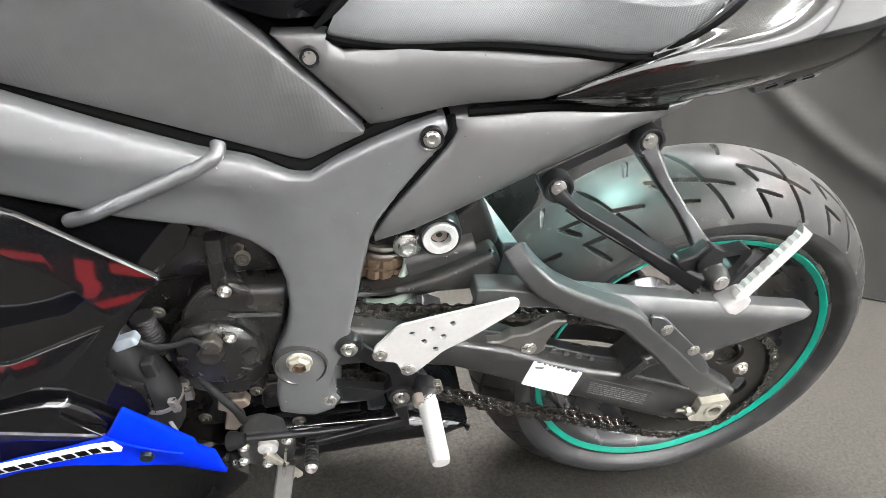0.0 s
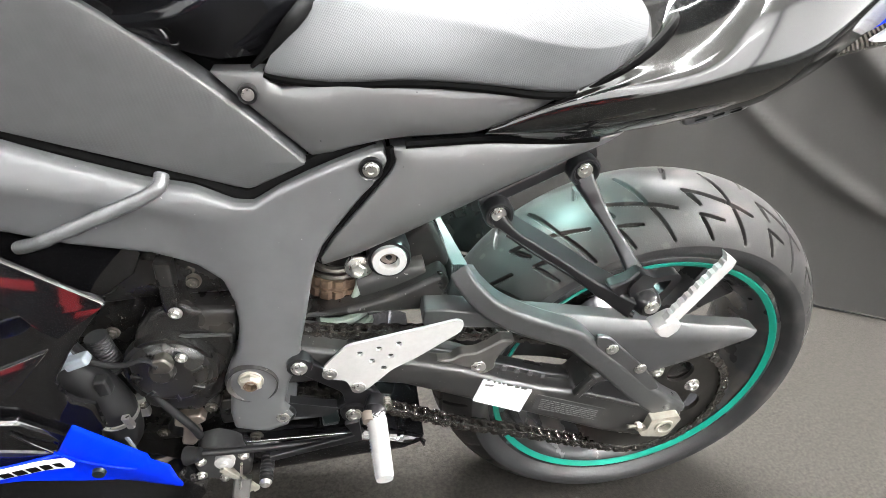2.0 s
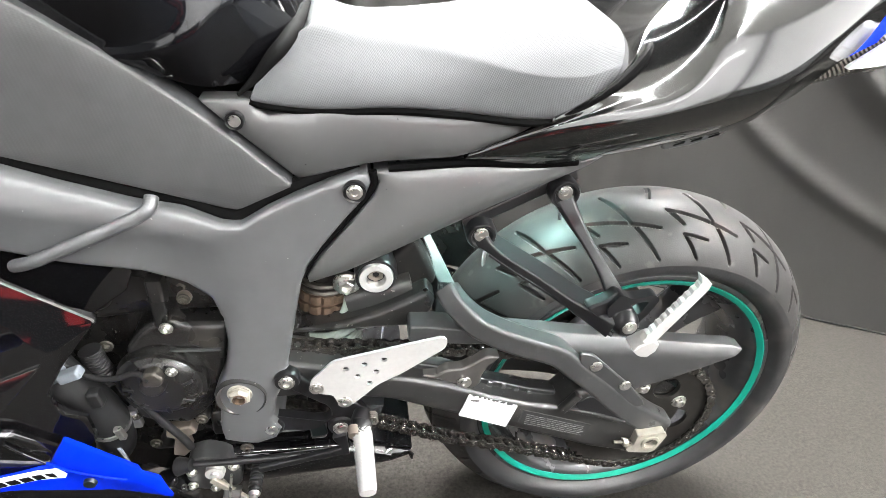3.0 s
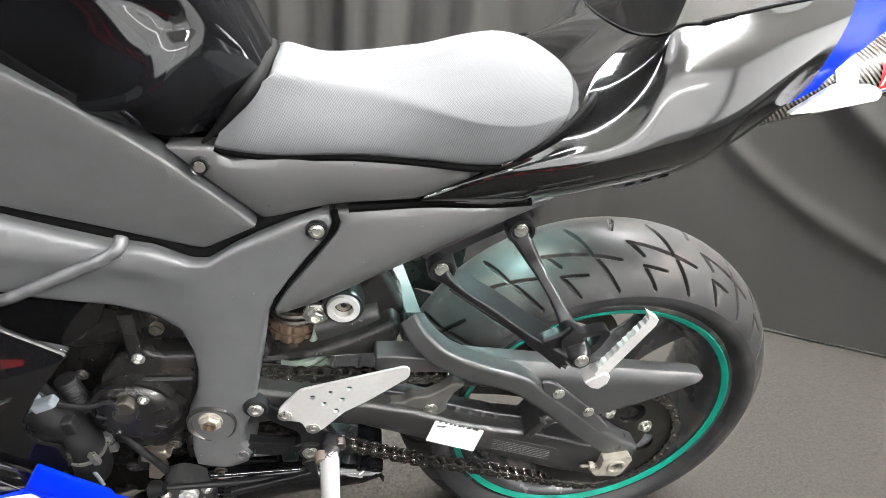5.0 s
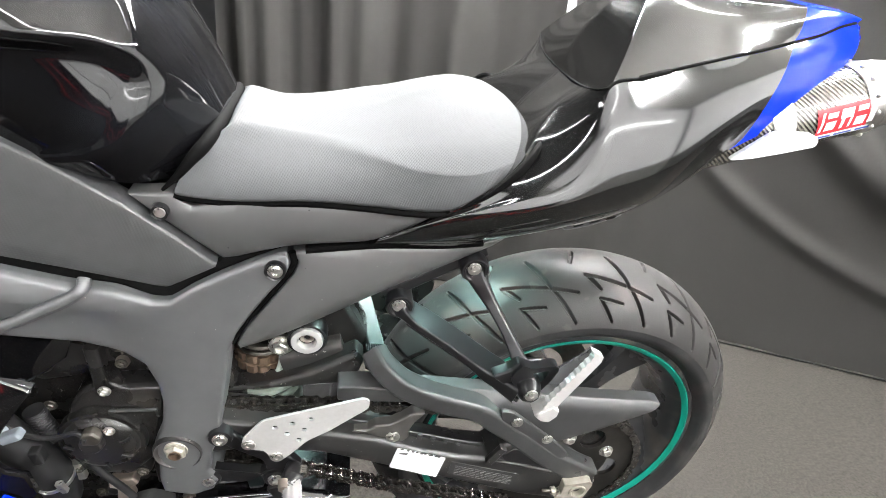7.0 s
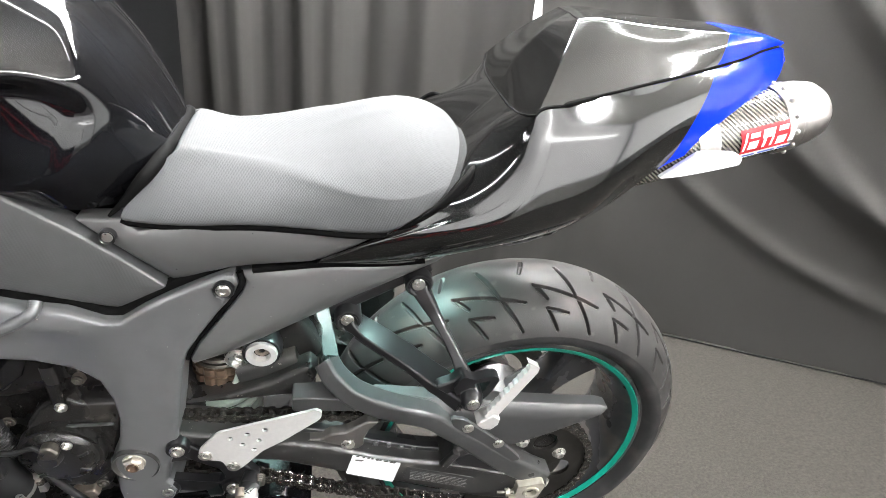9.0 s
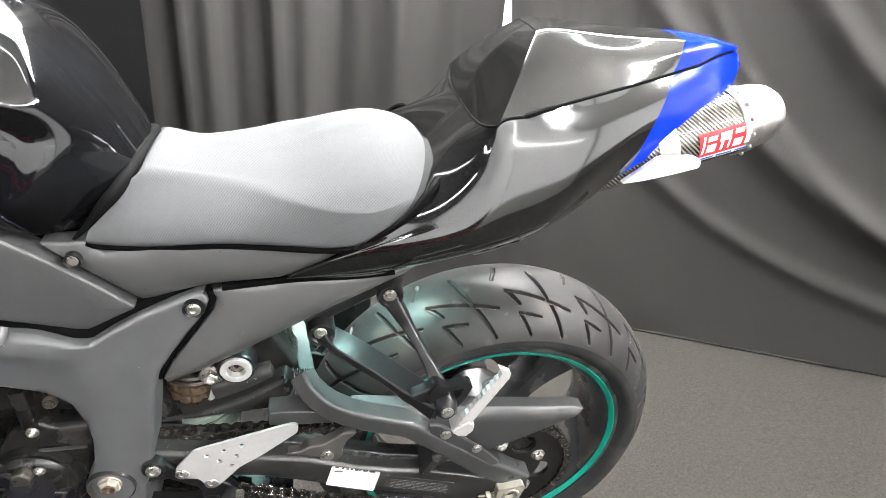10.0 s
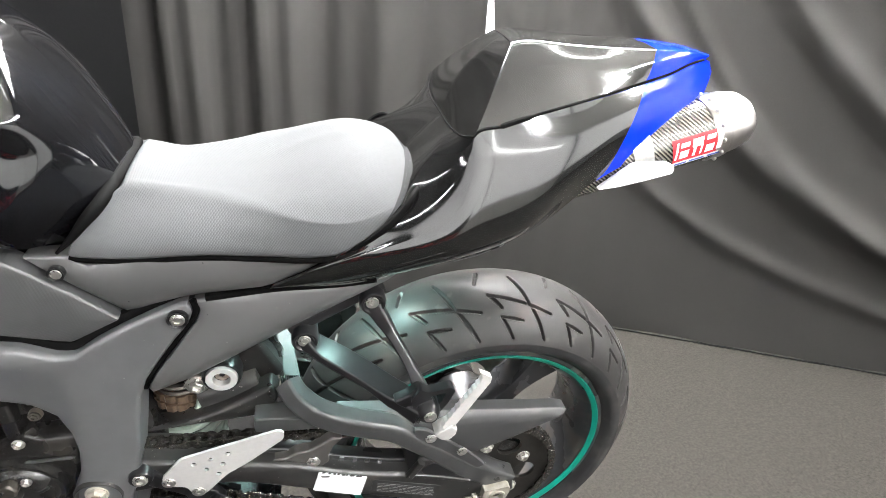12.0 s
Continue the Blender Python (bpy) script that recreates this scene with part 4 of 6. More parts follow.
M_TRAY = mat("grey_tray_plastic", (0.05, 0.05, 0.052), 0.35, vary=0.2)
part("tray_end", slab(rounded([(-0.105, 0.738), (-0.060, 0.752), (-0.030, 0.762), (-0.038, 0.752), (-0.070, 0.738), (-0.100, 0.730)], 0.004), -0.108, 0.05, 0.003), M_TRAY, motorcycle, "dark grey vented end of the undertray")
for k in range(3):
    part("vent", slab(rounded([(-0.090 + 0.018 * k, 0.7385 + 0.0055 * k), (-0.079 + 0.018 * k, 0.7430 + 0.0055 * k), (-0.080 + 0.018 * k, 0.7405 + 0.0055 * k), (-0.091 + 0.018 * k, 0.7365 + 0.0055 * k)], 0.0008), -0.1092, 0.002, 0.0004), M_DARK, motorcycle)

# pale teal lamp below the tail, which shines on the tyre and the brace
lamp = part("undertail_lamp", box(-0.365, -0.185, -0.055, 0.05, 0.690, 0.696), lamp_material(42.0, (0.60, 1.0, 0.95)), motorcycle, "small pale teal lamp under the tail")
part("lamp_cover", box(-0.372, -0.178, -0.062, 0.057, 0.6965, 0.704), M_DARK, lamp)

# ---------------------------------------------------------------- silencer
M_BLUEP = mat("blue_print", (0.05, 0.10, 0.4), 0.5)


def silencer():
    top = new("silencer")
    top.parent = motorcycle
    top.matrix_basis = pose(0.168, -0.045, 0.868, 0, -18, 0)
    tagged(top, label="carbon fibre silencer with titanium end caps")

    def oval(x0, x1, ry, rz, nseg=2, rows=None):
        bm = bmesh.new()
        rr = [[(x, ky * ry * math.cos(a), ky * rz * math.sin(a)) for a in (2 * math.pi * k / 40 for k in range(40))] for x, ky in rows]
        skin(bm, rr, closed=True, caps=True)
        return bm

    part("sleeve", oval(0, 0, 0.044, 0.041, rows=[(-0.135, 0.97), (-0.133, 1.0), (0.085, 1.0)]), M_CARBON, top)
    part("end_cap", oval(0, 0, 0.044, 0.041, rows=[(0.072, 1.025), (0.088, 1.03), (0.090, 1.0), (0.105, 0.96), (0.122, 0.84), (0.132, 0.64), (0.133, 0.50), (0.110, 0.46)]), M_TITAN, top)
    part("clamp_band", oval(0, 0, 0.044, 0.041, rows=[(-0.045, 1.03), (-0.044, 1.04), (-0.020, 1.04), (-0.019, 1.03)]), M_STEEL, top)
    lab = bmesh.new()
    rows = [[(x, -0.0455 * math.cos(a), 0.0425 * math.sin(a)) for a in (radians(d) for d in range(-26, 25, 5))] for x in (0.006, 0.022, 0.038, 0.056, 0.072)]
    skin(lab, rows)
    plate_ = part("badge", lab, M_RED, top, "red and white badge with unreadable mark")
    for x0, x1, d0, d1 in ((-0.003, 0.063, -26, -17), (0.000, 0.003, -12, 18), (0.006, 0.018, 8, 16), (0.006, 0.018, -11, 3), (0.022, 0.034, 4, 18), (0.024, 0.028, -12, 4), (0.034, 0.037, -12, 18), (0.041, 0.053, 10, 18), (0.041, 0.053, -12, 2), (0.057, 0.064, -12, 18)):
        b = bmesh.new()
        skin(b, [[(x + 0.0006 * d / 4, -0.0465 * math.cos(radians(d)), 0.0435 * math.sin(radians(d))) for d in (d0, (d0 + d1) / 2, d1)] for x in (x0 + 0.009, x1 + 0.009)])
        part("mark", b, M_WHITE, plate_)
    for x0, x1 in ((0.0, 0.016), (0.020, 0.041), (0.045, 0.062)):
        b = bmesh.new()
        skin(b, [[(x, -0.0469 * math.cos(radians(d)), 0.0439 * math.sin(radians(d))) for d in (-24, -22, -20)] for x in (x0 + 0.009, x1 + 0.009)])
        part("mark", b, M_BLUEP, plate_)
    ring_ = part("cap_band", oval(0, 0, 0.044, 0.041, rows=[(0.066, 1.03), (0.067, 1.045), (0.084, 1.045), (0.085, 1.03)]), M_TITAN, top, "riveted titanium band")
    for k in range(14):
        a = 2 * math.pi * k / 14
        rv = bmesh.new()
        bmesh.ops.create_uvsphere(rv, u_segments=8, v_segments=5, radius=0.0032)
        o = part("rivet", rv, M_STEEL, ring_)
        o.matrix_basis = pose(0.0755, 0.0462 * math.cos(a), 0.0430 * math.sin(a))
    return top


can = silencer()
part("silencer_bracket", slab(rounded([(0.074, 0.826), (0.116, 0.862), (0.162, 0.864), (0.174, 0.859), (0.174, 0.849), (0.138, 0.839), (0.101, 0.830)], 0.006), -0.102, 0.008, 0.002), M_WHITE, motorcycle, "pale metal silencer bracket")
M_CAST = mat("dirty_cast_alloy", (0.33, 0.31, 0.265), 0.45, 0.25, vary=0.35, scale=70, bump=0.2)

# ---------------------------------------------------------------- screws on the panels
def recess(x, y, z, r, parent, m=None):
    """A dark ring that a screw sits in."""
    ob = part("recess", lathe([(-0.0015, r * 0.3), (-0.0015, r * 0.8), (-0.003, r * 0.95), (0.002, r), (0.004, r)], n=24), m or M_BLACKM, parent)
    ob.matrix_basis = pose(x, y, z)
    return ob


recess(-0.528, -0.1205, 0.744, 0.0085, mid_cover)
screw(-0.528, -0.1220, 0.744, 0.0038, mid_cover, "button")
recess(-0.421, -0.1255, 0.679, 0.0118, frame_part)
screw(-0.421, -0.1270, 0.679, 0.0068, frame_part, "cap")

# weld across the spar
BEAD = spl([(-0.604, -0.137, 0.673), (-0.605, -0.146, 0.666), (-0.618, -0.150, 0.657), (-0.644, -0.153, 0.644), (-0.671, -0.155, 0.631), (-0.695, -0.156, 0.619), (-0.712, -0.156, 0.611), (-0.730, -0.151, 0.603)], 14)
part("weld_bead", sweep([Vector(p) for p in BEAD], [0.0062 + 0.00022 * math.sin(2.3 * k) + 0.0002 * math.sin(0.43 * k) for k in range(len(BEAD))], 14), M_FRAME, motorcycle, "raised weld bead across the grey frame spar", 60)

# pivot
part("swingarm_pivot", lathe([(-0.1500, 0.0005), (-0.1500, 0.0235), (-0.1540, 0.0262), (-0.1560, 0.0272), (-0.1560, 0.0282), (-0.1500, 0.0300)], -0.545, 0.417, 48), M_ARM, motorcycle)
hollow = part("pivot_nut", lathe([(-0.1490, 0.0072), (-0.1610, 0.0076), (-0.1610, 0.0098), (-0.1585, 0.0128), (-0.1490, 0.0130)], -0.546, 0.422, 6, shut=True), M_CAST, motorcycle, "dull steel pivot nut with a rusty bore")
part("flange", lathe([(-0.1480, 0.0140), (-0.1530, 0.0148), (-0.1545, 0.0135), (-0.1545, 0.0125)], -0.546, 0.422, 32), M_CAST, hollow)
part("bore", lathe([(-0.1500, 0.0058), (-0.1625, 0.0062), (-0.1628, 0.0074), (-0.1500, 0.0076)], -0.546, 0.422, 24, shut=True), M_RUST, hollow)
part("hole", lathe([(-0.1510, 0.0005), (-0.1512, 0.0052)], -0.546, 0.422, 20), M_DARK, hollow)

# ---------------------------------------------------------------- heel plate and rider's footrest
rearset = part("footrest_hanger", slab(rounded([(-0.508, 0.452), (-0.488, 0.456), (-0.470, 0.436), (-0.436, 0.414), (-0.408, 0.392), (-0.396, 0.372), (-0.402, 0.345), (-0.425, 0.335), (-0.442, 0.345), (-0.440, 0.360),
                                                (-0.478, 0.368), (-0.512, 0.376), (-0.528, 0.366), (-0.524, 0.350), (-0.498, 0.348), (-0.462, 0.352), (-0.440, 0.372), (-0.446, 0.392), (-0.475, 0.412), (-0.498, 0.430)], 0.006), -0.150, 0.014, 0.003, 0.012), M_BLACKM, motorcycle, "black cast footrest hanger")
for x, z, r in ((-0.493, 0.441, 0.0078), (-0.514, 0.360, 0.0078), (-0.430, 0.356, 0.0085)):
    part("boss", lathe([(-0.148, 0.0005), (-0.154, r * 0.9), (-0.154, r * 1.75), (-0.150, r * 1.95), (-0.135, r * 2.0)], x, z, 28), M_BLACKM, rearset)
    screw(x, -0.1545, z, r, rearset, "cap")

HEEL = rounded([(-0.467, 0.430), (-0.466, 0.445), (-0.441, 0.477), (-0.320, 0.513), (-0.312, 0.509), (-0.313, 0.496), (-0.361, 0.456), (-0.388, 0.438), (-0.408, 0.414), (-0.420, 0.401), (-0.433, 0.404), (-0.440, 0.422), (-0.455, 0.424)], 0.006)
heel = part("heel_guard", plate([HEEL] + [ring(x, z, 0.0036) for x, z in ((-0.426, 0.465), (-0.405, 0.472), (-0.383, 0.479), (-0.412, 0.453), (-0.391, 0.460), (-0.398, 0.441))], -0.158, -0.1545), M_ALU, motorcycle, "drilled bare aluminium heel guard")
screw(-0.459, -0.158, 0.434, 0.0060, heel, "button")
screw(-0.426, -0.158, 0.409, 0.0060, heel, "button")


def peg_mesh(length, r0, r1, knurl=0.0):
    bm = bmesh.new()
    rows = []
    n, m = 24, 40
    for i in range(m + 1):
        t = i / m
        r = r0 + (r1 - r0) * t
        row = []
        for k in range(n):
            a = 2 * math.pi * k / n
            d = knurl * (1 if (k + (i % 2)) % 2 else -1) if 2 < i < m - 1 else 0
            row.append(((r + d) * math.cos(a), -length * t, (r * 0.8 + d) * math.sin(a)))
        rows.append(row)
    skin(bm, rows, closed=True, caps=True)
    return bm


footrest = new("footrest")
footrest.parent = motorcycle
footrest.matrix_basis = pose(-0.406, -0.178, 0.384, 4, 0, 4)
tagged(footrest, label="knurled aluminium rider footrest")
part("peg", peg_mesh(0.082, 0.0112, 0.0092, 0.0013), M_ALU, footrest)
part("clevis", sweep([(0.004, 0.022, 0.0), (0.0, 0.006, 0.0), (-0.002, -0.008, -0.002)], [0.012, 0.014, 0.011], 14), M_BLACKM, footrest)
part("spring", sweep([(0.014 + 0.006 * math.cos(k * 0.9), 0.016 - k * 0.0004, 0.004 + 0.006 * math.sin(k * 0.9)) for k in range(30)], 0.0012, 6), M_GRIME, footrest)
part("pin", lathe([(-0.012, 0.0005), (-0.012, 0.0065), (-0.008, 0.007), (0.0, 0.007)], -0.010, 0.004, 16), M_BRONZE, footrest)

# gear lever, its rod and rubber
part("shift_rod", sweep(spl([(-0.612, -0.155, 0.297), (-0.544, -0.156, 0.302), (-0.445, -0.158, 0.314), (-0.428, -0.158, 0.318), (-0.420, -0.158, 0.330)], 5), 0.0046, 10), M_BLACKM, motorcycle, "dark shift linkage rod")
lever = part("gear_lever", bar([(-0.432, -0.160, 0.350), (-0.424, -0.163, 0.325), (-0.470, -0.163, 0.312), (-0.530, -0.165, 0.296)], [0.018, 0.015, 0.010, 0.010], 0.008), M_BLACKM, motorcycle)


def ribbed(length, r, ribs):
    prof = [(0.0, 0.0005), (0.0, r * 0.9)]
    for k in range(ribs):
        y = -length * (k + 0.5) / ribs
        prof += [(y + length / ribs * 0.45, r * 0.82), (y + length / ribs * 0.25, r), (y - length / ribs * 0.25, r), (y - length / ribs * 0.45, r * 0.82)]
    return lathe(prof + [(-length, r * 0.9), (-length, 0.0005)], n=20)


o = part("rubber", ribbed(0.046, 0.0085, 9), M_HOSE, lever, "ribbed black rubber on the gear lever")
o.matrix_basis = pose(-0.536, -0.142, 0.278)
o = part("ferrule", lathe([(-0.046, 0.0005), (-0.049, 0.0055), (-0.046, 0.0075), (-0.044, 0.0075)], n=16), M_STEEL, lever)
o.matrix_basis = pose(-0.536, -0.143, 0.278)

# ---------------------------------------------------------------- passenger footrest
hanger = new("passenger_footrest")
hanger.parent = motorcycle
tagged(hanger, label="black cast passenger footrest hanger with bare aluminium peg")
for x, y, z in ((-0.201, -0.119, 0.682), (-0.284, -0.119, 0.627)):
    part("boss", lathe([(y + 0.004, 0.0005), (y + 0.003, 0.0105), (y, 0.0125), (y, 0.0150), (y + 0.004, 0.0170), (y + 0.034, 0.0165)], x + 0.002, z - 0.003, 28), M_BLACKM, hanger)
    screw(x + 0.001, y + 0.002, z - 0.001, 0.0056, hanger, "button")
part("arm", bar(spl([(-0.196, -0.108, 0.669), (-0.180, -0.124, 0.646), (-0.160, -0.152, 0.620), (-0.146, -0.180, 0.598), (-0.137, -0.203, 0.578)], 4), [0.024, 0.022, 0.020, 0.018, 0.016, 0.014, 0.0125, 0.012, 0.012, 0.013, 0.014, 0.016, 0.018, 0.020, 0.022, 0.024, 0.026], [0.020] * 4 + [0.014] * 9 + [0.02] * 4), M_BLACKM, hanger)
part("arm", bar(spl([(-0.281, -0.104, 0.618), (-0.256, -0.116, 0.606), (-0.212, -0.142, 0.590), (-0.172, -0.172, 0.575), (-0.142, -0.196, 0.567)], 4), [0.026, 0.020, 0.014, 0.011, 0.010, 0.010, 0.010, 0.010, 0.010, 0.010, 0.011, 0.013, 0.016, 0.019, 0.022, 0.024, 0.026], [0.026, 0.030, 0.034, 0.038] + [0.042] * 9 + [0.036] * 4), M_BLACKM, hanger)
part("rim", sweep(spl([(-0.272, -0.124, 0.606), (-0.250, -0.136, 0.596), (-0.206, -0.162, 0.580), (-0.166, -0.192, 0.565), (-0.146, -0.206, 0.560)], 4), 0.0032, 8), M_BLACKM, hanger)
part("web", plate([rounded([(-0.160, 0.594), (-0.150, 0.612), (-0.136, 0.606), (-0.112, 0.612), (-0.105, 0.606), (-0.112, 0.586), (-0.124, 0.566), (-0.150, 0.566)], 0.004), rounded([(-0.136, 0.600), (-0.116, 0.604), (-0.120, 0.590), (-0.128, 0.582)], 0.002)], -0.203, -0.190), M_BLACKM, hanger)
part("fork", slab(rounded([(-0.182, 0.590), (-0.160, 0.600), (-0.152, 0.612), (-0.140, 0.604), (-0.132, 0.576), (-0.150, 0.566)], 0.008, 5), -0.199, 0.014, 0.003), M_BLACKM, hanger)
part("knuckle", lathe([(-0.2165, 0.0005), (-0.2165, 0.0095), (-0.213, 0.0125), (-0.205, 0.0150), (-0.190, 0.0155)], -0.137, 0.577, 28), M_BLACKM, hanger)
screw(-0.137, -0.2165, 0.579, 0.0055, hanger, "button")


def pillion_peg():
    a, b = Vector((-0.118, -0.222, 0.566)), Vector((-0.071, -0.214, 0.641))
    d = (b - a).normalized()
    up = Vector((-d.z, 0, d.x)).normalized()
    low, high = [], []
    n = 11
    for i in range(n * 4 + 1):
        t = i / (n * 4)
        p = a.lerp(b, t)
        tooth = 0.0016 * (0.5 + 0.5 * math.cos(2 * math.pi * t * n)) if 0.08 < t < 0.93 else 0.0
        h = 0.0070 - 0.0012 * t
        tip = 0.010 * max(0, (t - 0.9) / 0.1) ** 2
        low.append(p - up * h * (1 - 0.5 * max(0, (t - 0.93) / 0.07)))
        high.append(p + up * (h + tooth + tip))
    rows = []
    for l, h in zip(low, high):
        rows.append([l + Vector((0, -0.005, 0)), h + Vector((0, -0.005, 0)), h + Vector((0, 0.003, 0)), l + Vector((0, 0.004, 0))])
    bm = bmesh.new()
    skin(bm, rows, closed=True, caps=True)
    return bm


part("peg", pillion_peg(), M_ALU, hanger, "serrated bare aluminium peg", 25)
part("peg_base", slab(rounded([(-0.132, 0.557), (-0.127, 0.563), (-0.112, 0.572), (-0.104, 0.566), (-0.105, 0.556), (-0.113, 0.547), (-0.123, 0.549)], 0.002), -0.229, 0.020, 0.002), M_ALU, hanger)
part("subframe_rail", bar([(-0.300, -0.092, 0.628), (-0.283, -0.092, 0.638), (-0.198, -0.092, 0.688), (-0.185, -0.09, 0.694)], 0.016, 0.020), M_BLACKM, motorcycle)
part("rear_mudguard", slab(rounded([(-0.20, 0.70), (-0.165, 0.722), (-0.150, 0.728), (-0.172, 0.706), (-0.182, 0.690)], 0.002), -0.09, 0.16, 0.002), M_BLACKM, motorcycle)


# ---------------------------------------------------------------- swingarm
swingarm = new("swingarm")
swingarm.parent = motorcycle
tagged(swingarm, label="black swingarm with a curved grey brace")
ARM = rounded([(-0.56, 0.470), (-0.465, 0.454), (-0.413, 0.441), (-0.372, 0.433), (-0.300, 0.415), (-0.237, 0.389), (-0.179, 0.372), (-0.137, 0.364), (-0.121, 0.392), (-0.093, 0.402), (-0.055, 0.400), (-0.02, 0.368), (0.046, 0.311), (0.050, 0.287), (0.028, 0.259),
               (-0.017, 0.260), (-0.071, 0.274), (-0.175, 0.316), (-0.277, 0.356), (-0.370, 0.392), (-0.46, 0.405), (-0.56, 0.395)], 0.006)
part("beam", slab(ARM, -0.143, 0.050, 0.007, 0.014), M_ARM, swingarm)
part("pocket", slab(rounded([(-0.118, 0.372), (-0.100, 0.388), (-0.085, 0.382), (-0.036, 0.340), (-0.048, 0.330), (-0.110, 0.360)], 0.006), -0.1445, 0.004, 0.0015), M_BLACKM, swingarm)
part("rib", bar([(-0.135, -0.144, 0.362), (-0.118, -0.144, 0.392)], 0.012, 0.010), M_ARM, swingarm)
part("rib", bar([(-0.128, -0.144, 0.364), (-0.080, -0.145, 0.350), (-0.035, -0.145, 0.333)], 0.006, 0.006), M_ARM, swingarm)
CENT = spl([(-0.307, -0.095, 0.534), (-0.296, -0.110, 0.523), (-0.276, -0.122, 0.508), (-0.257, -0.127, 0.498), (-0.234, -0.130, 0.488), (-0.208, -0.131, 0.478), (-0.163, -0.131, 0.461), (-0.132, -0.131, 0.436), (-0.094, -0.131, 0.405), (-0.048, -0.130, 0.364), (0.000, -0.129, 0.328), (0.036, -0.128, 0.305)], 5)
part("brace", bar(CENT, [0.026 + 0.005 * min(1, i / 20) + 0.008 * max(0, min(1, (i - 38) / 10)) for i in range(len(CENT))], 0.032, 0.22), M_BRACE, swingarm, "curved satin grey brace tube")
part("gusset", slab(rounded([(-0.54, 0.464), (-0.47, 0.470), (-0.433, 0.479), (-0.388, 0.496), (-0.352, 0.516), (-0.330, 0.530), (-0.318, 0.515), (-0.325, 0.490), (-0.345, 0.474), (-0.54, 0.458)], 0.006), -0.098, 0.03, 0.008, 0.02), M_ENGINE, swingarm)
# added dark plate that closes the pale gap ahead of the tyre
part("inner_plate", slab(rounded([(-0.37, 0.66), (-0.20, 0.66), (-0.19, 0.46), (-0.21, 0.385), (-0.37, 0.42)], 0.006), 0.140, 0.01, 0.003), M_ENGINE, motorcycle, "dark plate added behind the gap ahead of the tyre")
bm = slab(rounded([(-0.312, 0.5235), (-0.290, 0.5215), (-0.287, 0.478), (-0.315, 0.478)], 0.003), -0.076, 0.16, 0.003)
for v in bm.verts:
    v.co.x -= 0.13 * (v.co.y + 0.076)
    v.co.z -= 0.05 * (v.co.y + 0.076)
part("pad", bm, M_PAD, swingarm, "cross piece of the brace, with pale teal light put into its colour")
part("cast_bracket", slab(rounded([(-0.377, 0.551), (-0.346, 0.585), (-0.328, 0.552), (-0.311, 0.516), (-0.349, 0.490), (-0.394, 0.469), (-0.412, 0.467), (-0.412, 0.513)], 0.010), -0.062, 0.05, 0.010, 0.012), M_ENGINE, swingarm)
part("slider_block", slab(rounded([(-0.352, 0.499), (-0.330, 0.499), (-0.248, 0.489), (-0.244, 0.468), (-0.33, 0.472), (-0.352, 0.475)], 0.004), -0.126, 0.03, 0.003), M_BRACE, swingarm)
part("weld_bead", sweep([(-0.317 + 0.029 * k / 40, -0.082, 0.527 + 0.002 * math.sin(math.pi * k / 40) - 0.003 * k / 40) for k in range(41)], [0.0030 + 0.0011 * (k % 3) for k in range(41)], 8), M_PAD, swingarm)
part("cross_beam", bar([(-0.42, 0, 0.475), (-0.34, 0, 0.50)], 0.07, 0.16), M_ARM, swingarm)
part("far_beam", slab([(p[0], p[1]) for p in ARM], 0.075, 0.06, 0.006), M_ENGINE, swingarm)
sticker = part("sticker", slab(rounded([(-0.269, 0.399), (-0.199, 0.374), (-0.208, 0.331), (-0.278, 0.359)], 0.002), -0.1446, 0.0012, 0.0002), M_WHITE, swingarm, "torn white label")
rnd = random.Random(9)
for k in range(9):
    x = -0.262 + 0.0068 * k + rnd.uniform(-0.002, 0.002)
    z = 0.3975 - 0.357 * (x + 0.264)
    w, h = rnd.uniform(0.002, 0.0042), rnd.uniform(0.0012, 0.0034)
    part("tear", slab(rounded([(x - w, z + 0.0012), (x + w, z + 0.0006), (x + w * 0.6, z - h), (x - w * 0.7, z - h * 0.7)], 0.0008), -0.1449, 0.0006, 0.0001), M_ARM, sticker)
part("smudge", slab(rounded([(-0.2665, 0.3900), (-0.2530, 0.3880), (-0.2550, 0.3845), (-0.2650, 0.3865)], 0.0012), -0.1449, 0.0006, 0.0001), M_PRINT, sticker)
M_DECAL = mat("black_decal_film", (0.030, 0.030, 0.030), 0.45)
dec = part("warning_decal", slab([(-0.189, 0.364), (-0.082, 0.327), (-0.086, 0.302), (-0.192, 0.338)], -0.1436, 0.0006, 0.0001), M_DECAL, swingarm, "dark warning decal with unreadable grey print")
rnd = random.Random(4)
for row in range(6):
    t0 = 0.04
    while t0 < 0.9:
        ln = rnd.uniform(0.03, 0.10)
        zz = 0.357 - row * 0.0037
        x0, x1 = -0.187 + t0 * 0.102, -0.187 + min(0.95, t0 + ln) * 0.102
        f = lambda x: zz - 0.345 * (x + 0.187)
        part("mark", slab([(x0, f(x0)), (x1, f(x1)), (x1, f(x1) - 0.0014), (x0, f(x0) - 0.0014)], -0.1447, 0.0006, 0), M_PRINT, dec)
        t0 += ln + rnd.uniform(0.012, 0.03)
part("flange", slab(rounded([(-0.137, 0.470), (-0.117, 0.466), (-0.100, 0.451), (-0.050, 0.408), (-0.030, 0.388), (-0.012, 0.366), (-0.030, 0.362), (-0.080, 0.405), (-0.130, 0.445)], 0.008), -0.1455, 0.006, 0.002), M_BRACE, swingarm)
screw(-0.109, -0.1462, 0.447, 0.0056, swingarm, "button")
screw(-0.057, -0.1462, 0.409, 0.0056, swingarm, "button")
